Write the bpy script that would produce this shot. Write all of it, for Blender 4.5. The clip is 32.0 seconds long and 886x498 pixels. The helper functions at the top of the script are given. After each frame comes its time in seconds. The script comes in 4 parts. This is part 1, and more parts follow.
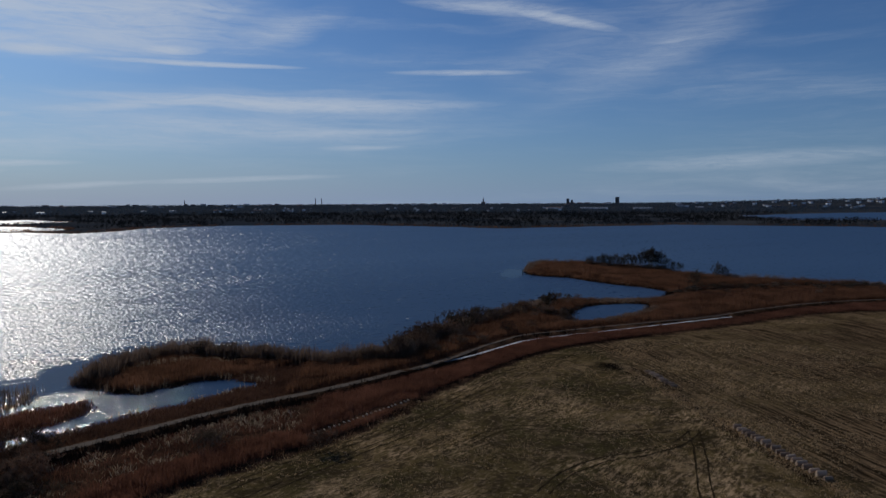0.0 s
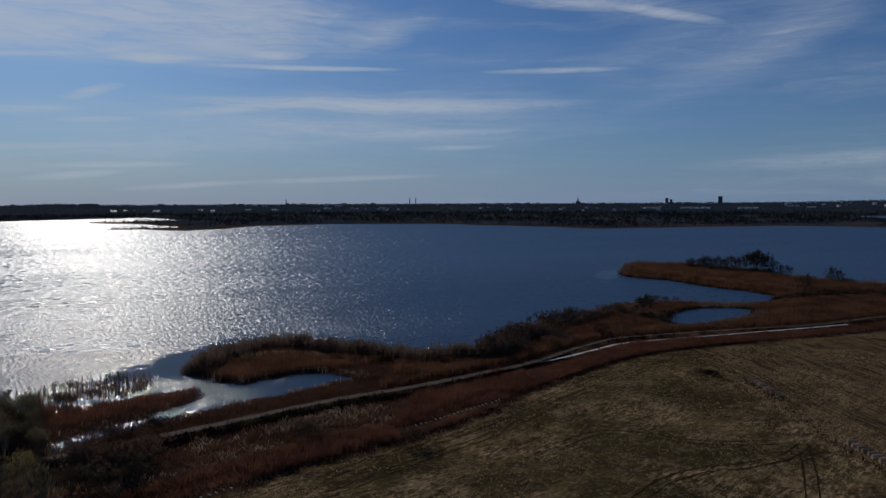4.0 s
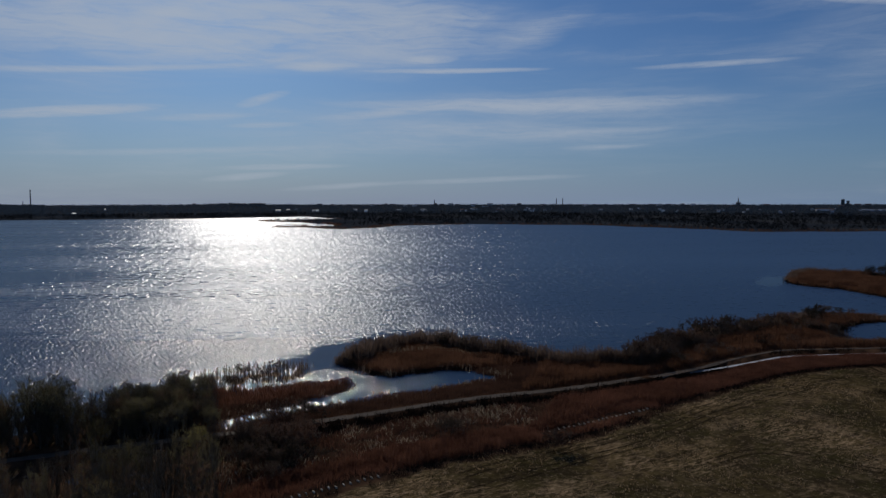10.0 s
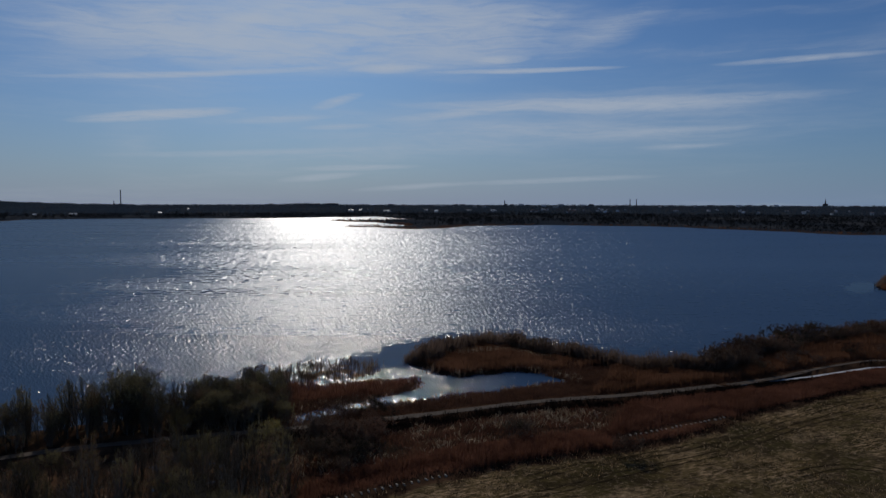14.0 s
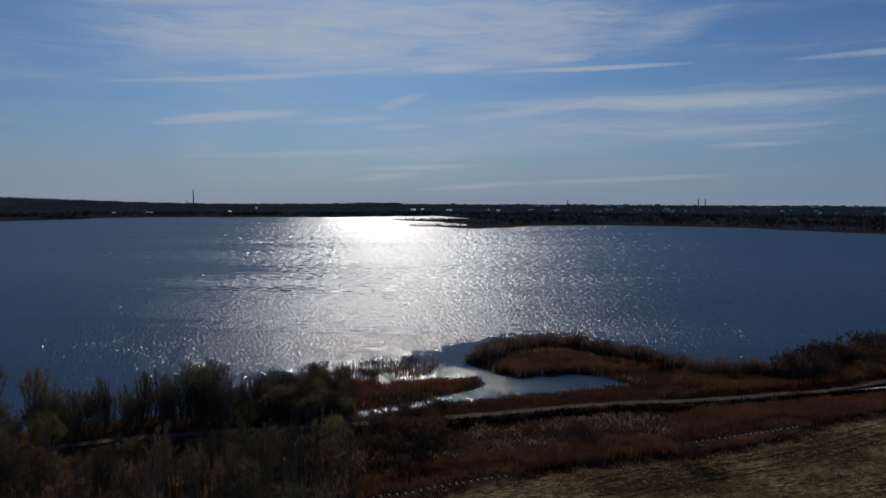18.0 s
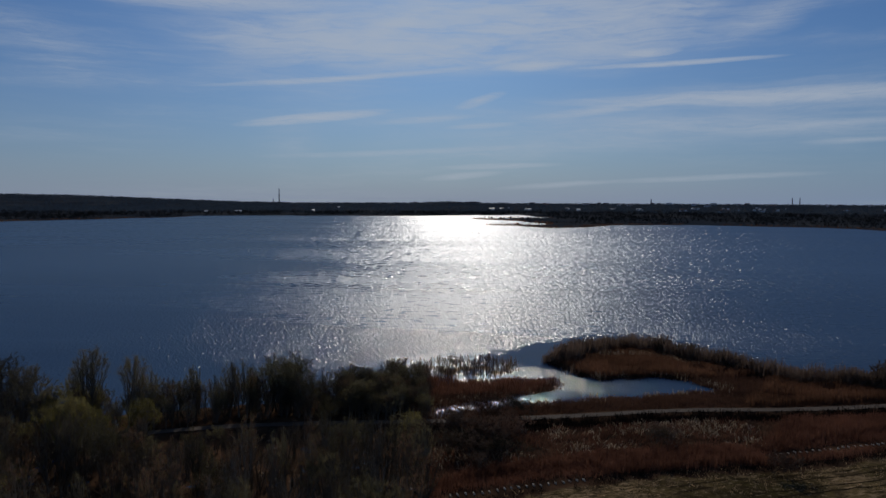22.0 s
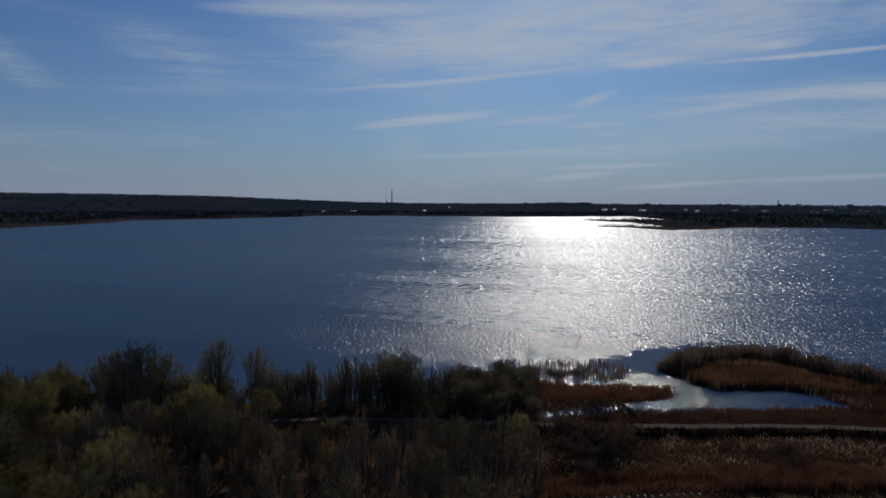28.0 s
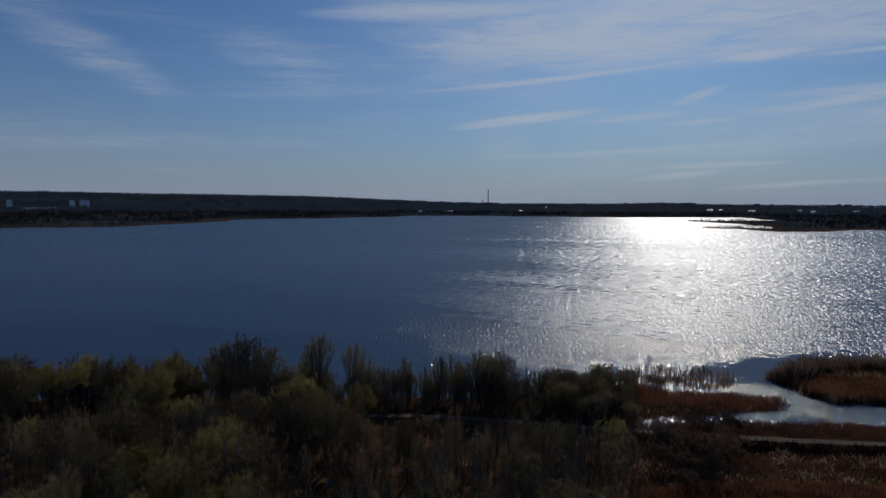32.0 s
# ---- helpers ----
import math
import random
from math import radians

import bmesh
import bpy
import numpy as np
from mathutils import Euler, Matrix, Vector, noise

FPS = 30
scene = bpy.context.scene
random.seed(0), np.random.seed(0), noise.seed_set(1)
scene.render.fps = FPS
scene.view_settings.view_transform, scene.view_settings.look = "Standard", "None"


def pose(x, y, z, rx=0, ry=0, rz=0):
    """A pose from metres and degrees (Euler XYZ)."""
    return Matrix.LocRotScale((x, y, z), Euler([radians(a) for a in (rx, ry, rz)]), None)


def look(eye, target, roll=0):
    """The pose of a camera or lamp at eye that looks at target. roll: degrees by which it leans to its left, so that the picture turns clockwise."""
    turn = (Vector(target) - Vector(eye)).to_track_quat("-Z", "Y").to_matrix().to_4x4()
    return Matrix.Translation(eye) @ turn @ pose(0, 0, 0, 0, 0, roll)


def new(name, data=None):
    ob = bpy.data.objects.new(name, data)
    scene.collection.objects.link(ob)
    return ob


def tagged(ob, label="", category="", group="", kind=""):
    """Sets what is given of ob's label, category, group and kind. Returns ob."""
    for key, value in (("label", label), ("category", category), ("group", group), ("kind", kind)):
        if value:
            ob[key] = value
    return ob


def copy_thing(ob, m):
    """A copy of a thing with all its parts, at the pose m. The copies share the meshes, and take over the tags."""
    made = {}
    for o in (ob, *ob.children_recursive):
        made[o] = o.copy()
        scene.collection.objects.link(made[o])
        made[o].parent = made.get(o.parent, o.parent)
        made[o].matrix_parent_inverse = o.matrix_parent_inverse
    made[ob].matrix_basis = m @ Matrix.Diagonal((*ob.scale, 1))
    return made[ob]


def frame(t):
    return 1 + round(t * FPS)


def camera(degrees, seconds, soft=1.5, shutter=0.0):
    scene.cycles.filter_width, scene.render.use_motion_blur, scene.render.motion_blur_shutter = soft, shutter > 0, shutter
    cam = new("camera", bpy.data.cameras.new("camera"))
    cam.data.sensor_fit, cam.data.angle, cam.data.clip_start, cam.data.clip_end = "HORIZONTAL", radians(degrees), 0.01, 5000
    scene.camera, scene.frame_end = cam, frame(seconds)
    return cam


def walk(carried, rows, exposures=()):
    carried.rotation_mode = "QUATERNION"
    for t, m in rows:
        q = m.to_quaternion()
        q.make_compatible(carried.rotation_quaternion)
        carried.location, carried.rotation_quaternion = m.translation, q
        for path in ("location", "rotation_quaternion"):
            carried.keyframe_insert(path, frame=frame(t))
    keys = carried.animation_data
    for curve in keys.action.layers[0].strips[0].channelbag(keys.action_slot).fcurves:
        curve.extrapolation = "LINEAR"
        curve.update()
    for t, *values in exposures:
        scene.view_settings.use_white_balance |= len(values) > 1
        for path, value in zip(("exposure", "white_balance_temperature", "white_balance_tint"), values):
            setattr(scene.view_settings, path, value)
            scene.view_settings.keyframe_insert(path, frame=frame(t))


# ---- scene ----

# ======== camera: a hovering drone, 40 m over the lake, panning to its left ========
cam = camera(65.75, 32.0)
EYE = (0.0, 0.0, 40.0)
TURNS = [  # seconds, heading, pitch, lean
    (0.0, 0.00, -4.10, 0.24), (0.5, 0.94, -4.10, 0.24), (1.0, 1.96, -4.11, 0.24), (1.5, 2.73, -4.11, 0.24), (2.0, 3.67, -4.11, 0.24),
    (2.5, 4.73, -4.11, 0.23), (3.0, 5.76, -4.12, 0.23), (3.5, 6.75, -4.12, 0.22), (5.5, 10.69, -4.14, 0.14), (6.0, 11.63, -4.14, 0.13),
    (6.5, 12.66, -4.14, 0.12), (7.0, 13.64, -4.14, 0.11), (7.5, 14.64, -4.13, 0.11), (8.0, 15.76, -4.12, 0.10), (8.5, 16.83, -4.10, 0.08),
    (9.0, 17.82, -4.09, 0.07), (9.5, 18.82, -4.07, 0.06), (10.0, 19.90, -4.06, 0.04), (10.5, 21.14, -4.04, 0.02), (11.0, 22.16, -4.03, 0.00),
    (11.5, 22.99, -4.02, -0.02), (12.0, 23.46, -4.02, -0.04), (12.5, 23.93, -4.02, -0.06), (13.0, 24.53, -4.02, -0.07), (13.5, 25.20, -4.02, -0.09),
    (14.0, 25.75, -4.02, -0.10), (14.5, 26.28, -4.02, -0.11), (16.5, 28.74, -4.04, -0.17), (17.0, 29.37, -4.05, -0.18), (17.5, 30.05, -4.06, -0.19),
    (18.0, 30.91, -4.07, -0.19), (18.5, 31.71, -4.08, -0.19), (19.0, 32.32, -4.09, -0.18), (19.5, 33.12, -4.10, -0.18), (20.0, 33.89, -4.11, -0.18),
    (20.5, 34.87, -4.13, -0.18), (21.0, 35.86, -4.15, -0.19), (21.5, 36.70, -4.17, -0.19), (22.0, 37.47, -4.18, -0.20), (22.5, 38.09, -4.18, -0.21),
    (23.0, 38.72, -4.18, -0.21), (23.5, 39.49, -4.18, -0.22), (24.0, 40.46, -4.17, -0.23), (24.5, 41.46, -4.16, -0.24), (25.0, 42.24, -4.16, -0.24),
    (25.5, 42.93, -4.16, -0.24), (27.5, 45.84, -4.14, -0.23), (28.0, 46.63, -4.15, -0.23), (28.5, 47.55, -4.15, -0.22), (29.0, 48.49, -4.16, -0.22),
    (29.5, 49.45, -4.17, -0.22), (30.0, 50.61, -4.18, -0.22), (30.5, 51.43, -4.18, -0.22), (31.0, 51.87, -4.18, -0.22), (31.5, 53.01, -4.18, -0.22),
    (32.0, 54.64, -4.17, -0.23),
]
walk(cam, [(t, pose(*EYE, 90 + pitch, lean, heading)) for t, heading, pitch, lean in TURNS], [(0.0, -1.44), (1.5, -1.53), (3.0, -1.63), (6.0, -1.69), (10.0, -1.715), (32.0, -1.715)])

# ======== sky, sun ========
SUN_AZ, SUN_EL = 38.3, 29.0  # degrees: left of +y, above the horizon


class Nodes:
    """Short-hand to build a node tree."""

    def __init__(self, tree):
        self.tree = tree
        tree.nodes.clear()

    def add(self, kind, links=(), **props):
        node = self.tree.nodes.new(kind)
        for key, value in props.items():
            setattr(node, key, value)
        for key, value in dict(links).items():
            socket = node.inputs[key]
            if isinstance(value, bpy.types.NodeSocket):
                self.tree.links.new(value, socket)
            else:
                socket.default_value = value
        return node

    def math(self, op, a, b=0.0, clamp=False):
        return self.add("ShaderNodeMath", {0: a, 1: b}, operation=op, use_clamp=clamp).outputs[0]

    def noise(self, vector, scale, detail=3.0, rough=0.55, distort=0.0):
        return self.add("ShaderNodeTexNoise", {"Vector": vector, "Scale": scale, "Detail": detail, "Roughness": rough, "Distortion": distort}).outputs["Fac"]

    def ramp(self, value, lo, hi, a=0.0, b=1.0):
        return self.add("ShaderNodeMapRange", {"Value": value, "From Min": lo, "From Max": hi, "To Min": a, "To Max": b}, interpolation_type="SMOOTHSTEP").outputs[0]

    def mix(self, fac, a, b):
        return self.add("ShaderNodeMix", {0: fac, 6: a, 7: b}, data_type="RGBA").outputs[2]

    def mapping(self, vector, loc=(0, 0, 0), rot=(0, 0, 0), scale=(1, 1, 1), kind="POINT"):
        return self.add("ShaderNodeMapping", {"Vector": vector, "Location": loc, "Rotation": rot, "Scale": scale}, vector_type=kind).outputs[0]


# cirrus: heading (left +), elevation, half length, half width, slope, strength
HIGH_WISPS = [
    (-17.3, 11.4, 9.5, 1.5, -22.7, 0.20), (-24.1, 8.8, 9.5, 1.3, 6.9, 0.12), (42.6, 13.1, 5.0, 1.6, -24.4, 0.35), (24.0, 11.2, 10.0, 1.0, -2.0, 0.25), (13.9, 7.6, 15.0, 1.0, 0.7, 0.28),
    (12.5, 13.2, 5.0, 0.9, -20.0, 0.35), (81.6, 10.8, 6.5, 1.3, 23.8, 0.30), (67.3, 10.7, 5.5, 1.5, 22.8, 0.18), (21.5, 5.3, 13.0, 0.9, -3.4, 0.20), (77.8, 9.0, 2.4, 0.8, 37.5, 0.12),
    (50.0, 4.5, 3.0, 2.4, 80.0, 0.10), (34.3, 3.6, 14.0, 0.7, -3.0, 0.16), (58.1, 15.6, 6.5, 1.1, -5.4, 0.25), (-7.3, 14.9, 7.5, 0.9, 10.4, 0.22),
]
FINE_STREAKS = [
    (45.4, 9.7, 9.6, 0.21, -5.3, 0.55), (30.2, 10.7, 2.9, 0.33, -3.0, 0.75), (21.1, 11.4, 2.1, 0.27, -2.0, 0.75), (18.8, 10.5, 6.4, 0.18, -0.4, 0.80), (48.0, 6.5, 5.1, 0.34, -6.2, 0.90),
    (-1.5, 10.3, 4.9, 0.20, 0.3, 0.45), (12.7, 7.8, 14.0, 0.42, 0.1, 0.50), (25.0, 7.1, 5.1, 0.33, -5.8, 0.35), (9.6, 7.4, 8.5, 0.33, 0.5, 0.30), (41.5, 13.9, 2.7, 0.58, -18.9, 0.45),
    (-9.9, 14.1, 3.7, 0.33, 12.5, 0.55), (-3.5, 15.3, 5.8, 0.50, 4.5, 0.40), (54.5, 15.0, 9.6, 0.58, -2.6, 0.55), (36.5, 14.6, 6.0, 0.40, -6.0, 0.25),
]
LOW_STREAKS = [
    (39.1, 6.5, 3.5, 0.25, -4.0, 0.32), (34.5, 8.0, 1.9, 0.33, -16.6, 0.38), (34.3, 6.0, 2.7, 0.21, -4.0, 0.28), (41.7, 3.8, 8.8, 0.25, -2.4, 0.25), (32.9, 2.7, 4.6, 0.21, -1.6, 0.40),
    (35.9, 1.9, 2.9, 0.25, -4.9, 0.40), (28.1, 1.2, 4.4, 0.21, -3.7, 0.28), (16.5, 1.7, 7.1, 0.21, -2.0, 0.28), (6.6, 4.3, 3.2, 0.21, -1.1, 0.22), (16.4, 5.8, 13.8, 0.67, 3.0, 0.20),
    (-24.0, 2.9, 10.0, 0.55, -2.2, 0.20), (7.8, 5.5, 5.6, 0.29, -1.3, 0.22),
]
world = bpy.data.worlds.new("sky")
scene.world = world
world.use_nodes = True
w = Nodes(world.node_tree)
sky = w.add("ShaderNodeTexSky", sky_type="NISHITA", sun_disc=False, sun_elevation=radians(SUN_EL), sun_rotation=radians(-SUN_AZ), altitude=40.0,
            air_density=1.0, dust_density=0.6, ozone_density=2.5)
way = w.add("ShaderNodeTexCoord").outputs["Generated"]
xyz = w.add("ShaderNodeSeparateXYZ", {0: way})
heading = w.math("MULTIPLY", w.math("ARCTAN2", w.math("MULTIPLY", xyz.outputs[0], -1.0), xyz.outputs[1]), 180 / math.pi)
rise = w.math("MULTIPLY", w.math("ARCSINE", xyz.outputs[2]), 180 / math.pi)
flat = w.add("ShaderNodeCombineXYZ", {0: heading, 1: rise, 2: 0.0}).outputs[0]
wisp = w.add("ShaderNodeTexNoise", {"Vector": w.mapping(flat, scale=(0.10, 0.45, 1.0)), "Scale": 1.0, "Detail": 5.0, "Roughness": 0.6})
bend = w.add("ShaderNodeVectorMath", {0: wisp.outputs["Color"], 1: (0.5, 0.5, 0.5)}, operation="SUBTRACT").outputs[0]
bend = w.add("ShaderNodeVectorMath", {0: bend, 1: (5.0, 1.6, 0.0)}, operation="MULTIPLY").outputs[0]
bent = w.add("ShaderNodeVectorMath", {0: flat, 1: bend}, operation="ADD").outputs[0]
halfbent = w.add("ShaderNodeVectorMath", {0: flat, 1: w.add("ShaderNodeVectorMath", {0: bend, 1: (0.7, 0.5, 0.0)}, operation="MULTIPLY").outputs[0]}, operation="ADD").outputs[0]
slight = w.add("ShaderNodeVectorMath", {0: flat, 1: w.add("ShaderNodeVectorMath", {0: bend, 1: (0.16, 0.14, 0.0)}, operation="MULTIPLY").outputs[0]}, operation="ADD").outputs[0]


def cloud_streaks(rows, vector, long, wide_by, power, gain):
    out = 0.0
    for az, el, half, wide, slope, strength in rows:
        local = w.mapping(vector, (az, el, 0), (0, 0, radians(slope)), (half * long, wide * wide_by, 1.0), "TEXTURE")
        ball = w.add("ShaderNodeTexGradient", {0: local}, gradient_type="SPHERICAL").outputs["Fac"]
        out = w.math("ADD", w.math("MULTIPLY", w.math("POWER", ball, power), strength * gain), out)
    return out


total = cloud_streaks(HIGH_WISPS, bent, 1.25, 1.6, 1.3, 1.5)
threads = cloud_streaks(FINE_STREAKS + LOW_STREAKS, slight, 1.3, 1.35, 1.0, 2.3)
streaks = w.noise(w.mapping(bent, rot=(0, 0, radians(4)), scale=(0.12, 1.1, 1.0)), 1.0, 7.0, 0.62)
bands = w.ramp(w.noise(w.mapping(bent, rot=(0, 0, radians(2)), scale=(0.028, 0.34, 1.0)), 1.0, 6.0, 0.6), 0.46, 0.72)
veil = w.math("ADD", w.math("MULTIPLY", w.ramp(w.noise(w.mapping(bent, scale=(0.035, 0.16, 1.0)), 1.0, 5.0), 0.45, 0.75), 0.10), w.math("MULTIPLY", bands, 0.16))
fibres = w.noise(w.mapping(bent, rot=(0, 0, radians(6)), scale=(0.30, 3.6, 1.0)), 1.0, 8.0, 0.74)
cover = w.math("MULTIPLY", w.math("ADD", total, veil), w.ramp(streaks, 0.28, 0.72, 0.25, 1.45))
cover = w.math("MULTIPLY", cover, w.ramp(fibres, 0.28, 0.70, 0.5, 1.45))
threads = w.math("MULTIPLY", threads, w.ramp(fibres, 0.28, 0.66, 0.35, 1.25))
cover = w.math("ADD", cover, threads)
brush = w.noise(w.mapping(bent, rot=(0, 0, radians(-11)), scale=(0.16, 1.5, 1.0)), 1.0, 9.0, 0.68, 0.6)
sheet = 0.0
for az, el, half, wide, slope, strength in ((35.0, 13.3, 26.0, 3.6, -2.0, 0.92), (20.0, 6.2, 34.0, 3.0, -1.0, 0.14), (52.0, 12.5, 14.0, 5.0, 20.0, 0.12), (-14.0, 12.0, 12.0, 4.0, -15.0, 0.12)):
    local = w.mapping(halfbent, (az, el, 0), (0, 0, radians(slope)), (half, wide, 1.0), "TEXTURE")
    ball = w.ramp(w.add("ShaderNodeTexGradient", {0: local}, gradient_type="SPHERICAL").outputs["Fac"], 0.0, 0.55)
    sheet = w.math("ADD", sheet, w.math("MULTIPLY", ball, strength))
cover = w.math("ADD", cover, w.math("MULTIPLY", w.math("MULTIPLY", sheet, w.ramp(wisp.outputs["Fac"], 0.3, 0.65, 0.5, 1.15)), w.ramp(brush, 0.30, 0.68, 0.45, 1.75)))
cover = w.math("MULTIPLY", w.math("SUBTRACT", 1.0, w.math("POWER", 2.718, w.math("MULTIPLY", cover, -1.15))), 0.86)
air = w.add("ShaderNodeVectorMath", {0: sky.outputs[0], 1: (0.385, 0.665, 1.07)}, operation="MULTIPLY").outputs[0]
haze = w.math("MULTIPLY", w.math("POWER", 2.718, w.math("MULTIPLY", w.math("MAXIMUM", rise, 0.0), -0.18)), w.ramp(heading, -40.0, 25.0, 0.62, 0.92))
air = w.mix(haze, air, w.mix(w.ramp(heading, -25.0, 38.0), (3.75, 5.55, 8.9, 1.0), (5.05, 6.05, 8.15, 1.0)))
cloud = w.mix(cover, air, (8.8, 9.9, 11.6, 1.0))
back = w.add("ShaderNodeBackground", {"Color": cloud, "Strength": 0.14})
w.add("ShaderNodeOutputWorld", {"Surface": back.outputs[0]})

lamp = bpy.data.lights.new("sun", "SUN")
lamp.energy, lamp.angle, lamp.color = 5.0, radians(0.53), (1.0, 0.95, 0.88)
sun = new("sun", lamp)
toward = Vector((-math.sin(radians(SUN_AZ)) * math.cos(radians(SUN_EL)), math.cos(radians(SUN_AZ)) * math.cos(radians(SUN_EL)), math.sin(radians(SUN_EL))))
sun.matrix_world = look(toward * 3000, (0, 0, 0))

# ======== materials ========


def material(name, build):
    m = bpy.data.materials.new(name)
    m.use_nodes = True
    n = Nodes(m.node_tree)
    shader = build(n)
    n.add("ShaderNodeOutputMaterial", {"Surface": shader})
    return m


def surface(n, color, rough=0.85, bump=None, strength=0.3, distance=0.1, metal=0.0, spec=0.3):
    links = {"Base Color": color, "Roughness": rough, "Metallic": metal, "Specular IOR Level": spec}
    if bump is not None:
        links["Normal"] = n.add("ShaderNodeBump", {"Height": bump, "Strength": strength, "Distance": distance}).outputs[0]
    return n.add("ShaderNodeBsdfPrincipled", links).outputs[0]


def mottled(name, dark, light, scale=0.6, rough=0.85, bump=0.3, island=0.0, thing=0.0, spec=0.0, thin=0.0):
    """Two colours mixed at two scales, with bump; island and thing add variation piece by piece."""

    def build(n):
        p = n.add("ShaderNodeTexCoord").outputs["Object"]
        fine = n.noise(p, scale * 6, 4.0)
        f = n.math("ADD", n.math("MULTIPLY", n.noise(p, scale, 3.0), 0.6), n.math("MULTIPLY", fine, 0.4))
        if island:
            r = n.add("ShaderNodeNewGeometry").outputs["Random Per Island"]
            f = n.math("ADD", f, n.math("MULTIPLY", n.math("SUBTRACT", r, 0.5), island))
        if thing:
            r = n.add("ShaderNodeObjectInfo").outputs["Random"]
            f = n.math("ADD", f, n.math("MULTIPLY", n.math("SUBTRACT", r, 0.5), thing))
        color = n.mix(n.ramp(f, 0.25, 0.75), (*dark, 1), (*light, 1))
        solid = surface(n, color, rough, fine if bump else None, bump, 0.05, spec=spec)
        if not thin:
            return solid
        glow = n.add("ShaderNodeBsdfTranslucent", {"Color": color}).outputs[0]
        return n.add("ShaderNodeMixShader", {0: thin, 1: solid, 2: glow}).outputs[0]

    return material(name, build)


def ground_look(n):
    p = n.add("ShaderNodeNewGeometry").outputs["Position"]
    zone = lambda name: n.add("ShaderNodeAttribute", attribute_name=name).outputs["Fac"]
    big, mid, fine = n.noise(p, 0.035, 4.0), n.noise(p, 0.25, 4.0), n.noise(p, 2.2, 5.0, 0.65)
    # marsh: dead reed litter, dark peat
    marsh = n.mix(n.ramp(mid, 0.35, 0.7), (0.036, 0.022, 0.014, 1), (0.115, 0.062, 0.034, 1))
    marsh = n.mix(n.math("MULTIPLY", n.ramp(n.noise(p, 0.6, 5.0, 0.7), 0.60, 0.72), zone("litter")), marsh, (0.36, 0.275, 0.18, 1))
    # field: faded grass and straw, stubble rows beyond the bales
    grass = n.mix(n.ramp(big, 0.38, 0.62), (0.050, 0.040, 0.015, 1), (0.112, 0.076, 0.031, 1))
    grass = n.mix(n.ramp(n.noise(p, 0.11, 5.0, 0.65), 0.50, 0.75, 0.0, 0.8), grass, (0.31, 0.205, 0.112, 1))
    grass = n.mix(n.ramp(n.noise(p, 0.35, 6.0, 0.75), 0.44, 0.58, 0.0, 0.8), grass, (0.036, 0.025, 0.014, 1))
    grass = n.mix(n.ramp(n.noise(p, 1.3, 6.0, 0.8), 0.52, 0.70, 0.0, 0.6), grass, (0.46, 0.325, 0.19, 1))
    swath = n.mapping(p, rot=(0, 0, radians(52)), scale=(3.5, 1.0, 1.0), kind="TEXTURE")
    faded = n.math("MULTIPLY", n.ramp(n.noise(p, 0.045, 4.0, 0.6), 0.42, 0.66), n.ramp(n.noise(swath, 2.0, 5.0, 0.75), 0.46, 0.62, 0.0, 0.8))
    grass = n.mix(faded, grass, (0.52, 0.345, 0.19, 1))
    grass = n.mix(n.ramp(n.noise(swath, 0.16, 5.0, 0.7), 0.54, 0.70, 0.0, 0.75), grass, (0.024, 0.018, 0.007, 1))
    rows = n.mapping(p, rot=(0, 0, radians(11.5)), scale=(1.0, 22.0, 1.0), kind="TEXTURE")
    drill = n.math("SINE", n.math("ADD", n.math("MULTIPLY", n.add("ShaderNodeSeparateXYZ", {0: n.mapping(p, rot=(0, 0, radians(11.5)), kind="TEXTURE")}).outputs[0], 4.6), n.math("MULTIPLY", mid, 5.0)))
    stripe = n.math("ADD", n.math("MULTIPLY", n.noise(rows, 2.1, 3.0, 0.6, 0.2), 0.6), n.math("MULTIPLY", n.noise(rows, 0.55, 2.0, 0.6, 0.3), 0.4))
    stripe = n.math("ADD", n.math("MULTIPLY", n.math("SUBTRACT", stripe, 0.5), 0.6), n.math("ADD", 0.5, n.math("MULTIPLY", n.math("MULTIPLY", drill, 0.075), n.ramp(n.noise(p, 0.07, 4.0, 0.65), 0.38, 0.62))))
    stubble = n.mix(n.ramp(stripe, 0.45, 0.56), (0.022, 0.014, 0.007, 1), (0.185, 0.118, 0.062, 1))
    stubble = n.mix(n.ramp(n.noise(p, 0.9, 6.0, 0.8), 0.46, 0.70, 0.0, 0.65), stubble, (0.055, 0.040, 0.025, 1))
    stubble = n.mix(n.ramp(big, 0.40, 0.58, 0.0, 0.65), stubble, grass)
    field = n.mix(n.ramp(zone("stubble"), -4.0, 5.0), grass, stubble)
    edge = n.math("ADD", zone("field"), n.math("MULTIPLY", n.math("SUBTRACT", mid, 0.5), 6.0))
    near = n.mix(n.ramp(edge, -0.6, 0.8), marsh, field)
    # far country: woods and fields, haze blue put into the colour, pale reed banks
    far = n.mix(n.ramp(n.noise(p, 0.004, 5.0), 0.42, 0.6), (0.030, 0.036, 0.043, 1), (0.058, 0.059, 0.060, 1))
    bank = n.math("SUBTRACT", 1.0, n.ramp(zone("shore"), 1.0, 9.0))
    far = n.mix(bank, far, (0.115, 0.068, 0.042, 1))
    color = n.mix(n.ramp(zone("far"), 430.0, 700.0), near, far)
    height = n.math("ADD", n.math("MULTIPLY", fine, 0.5), n.math("MULTIPLY", stripe, 0.5))
    return surface(n, color, 0.95, height, 0.6, 0.25, spec=0.0)


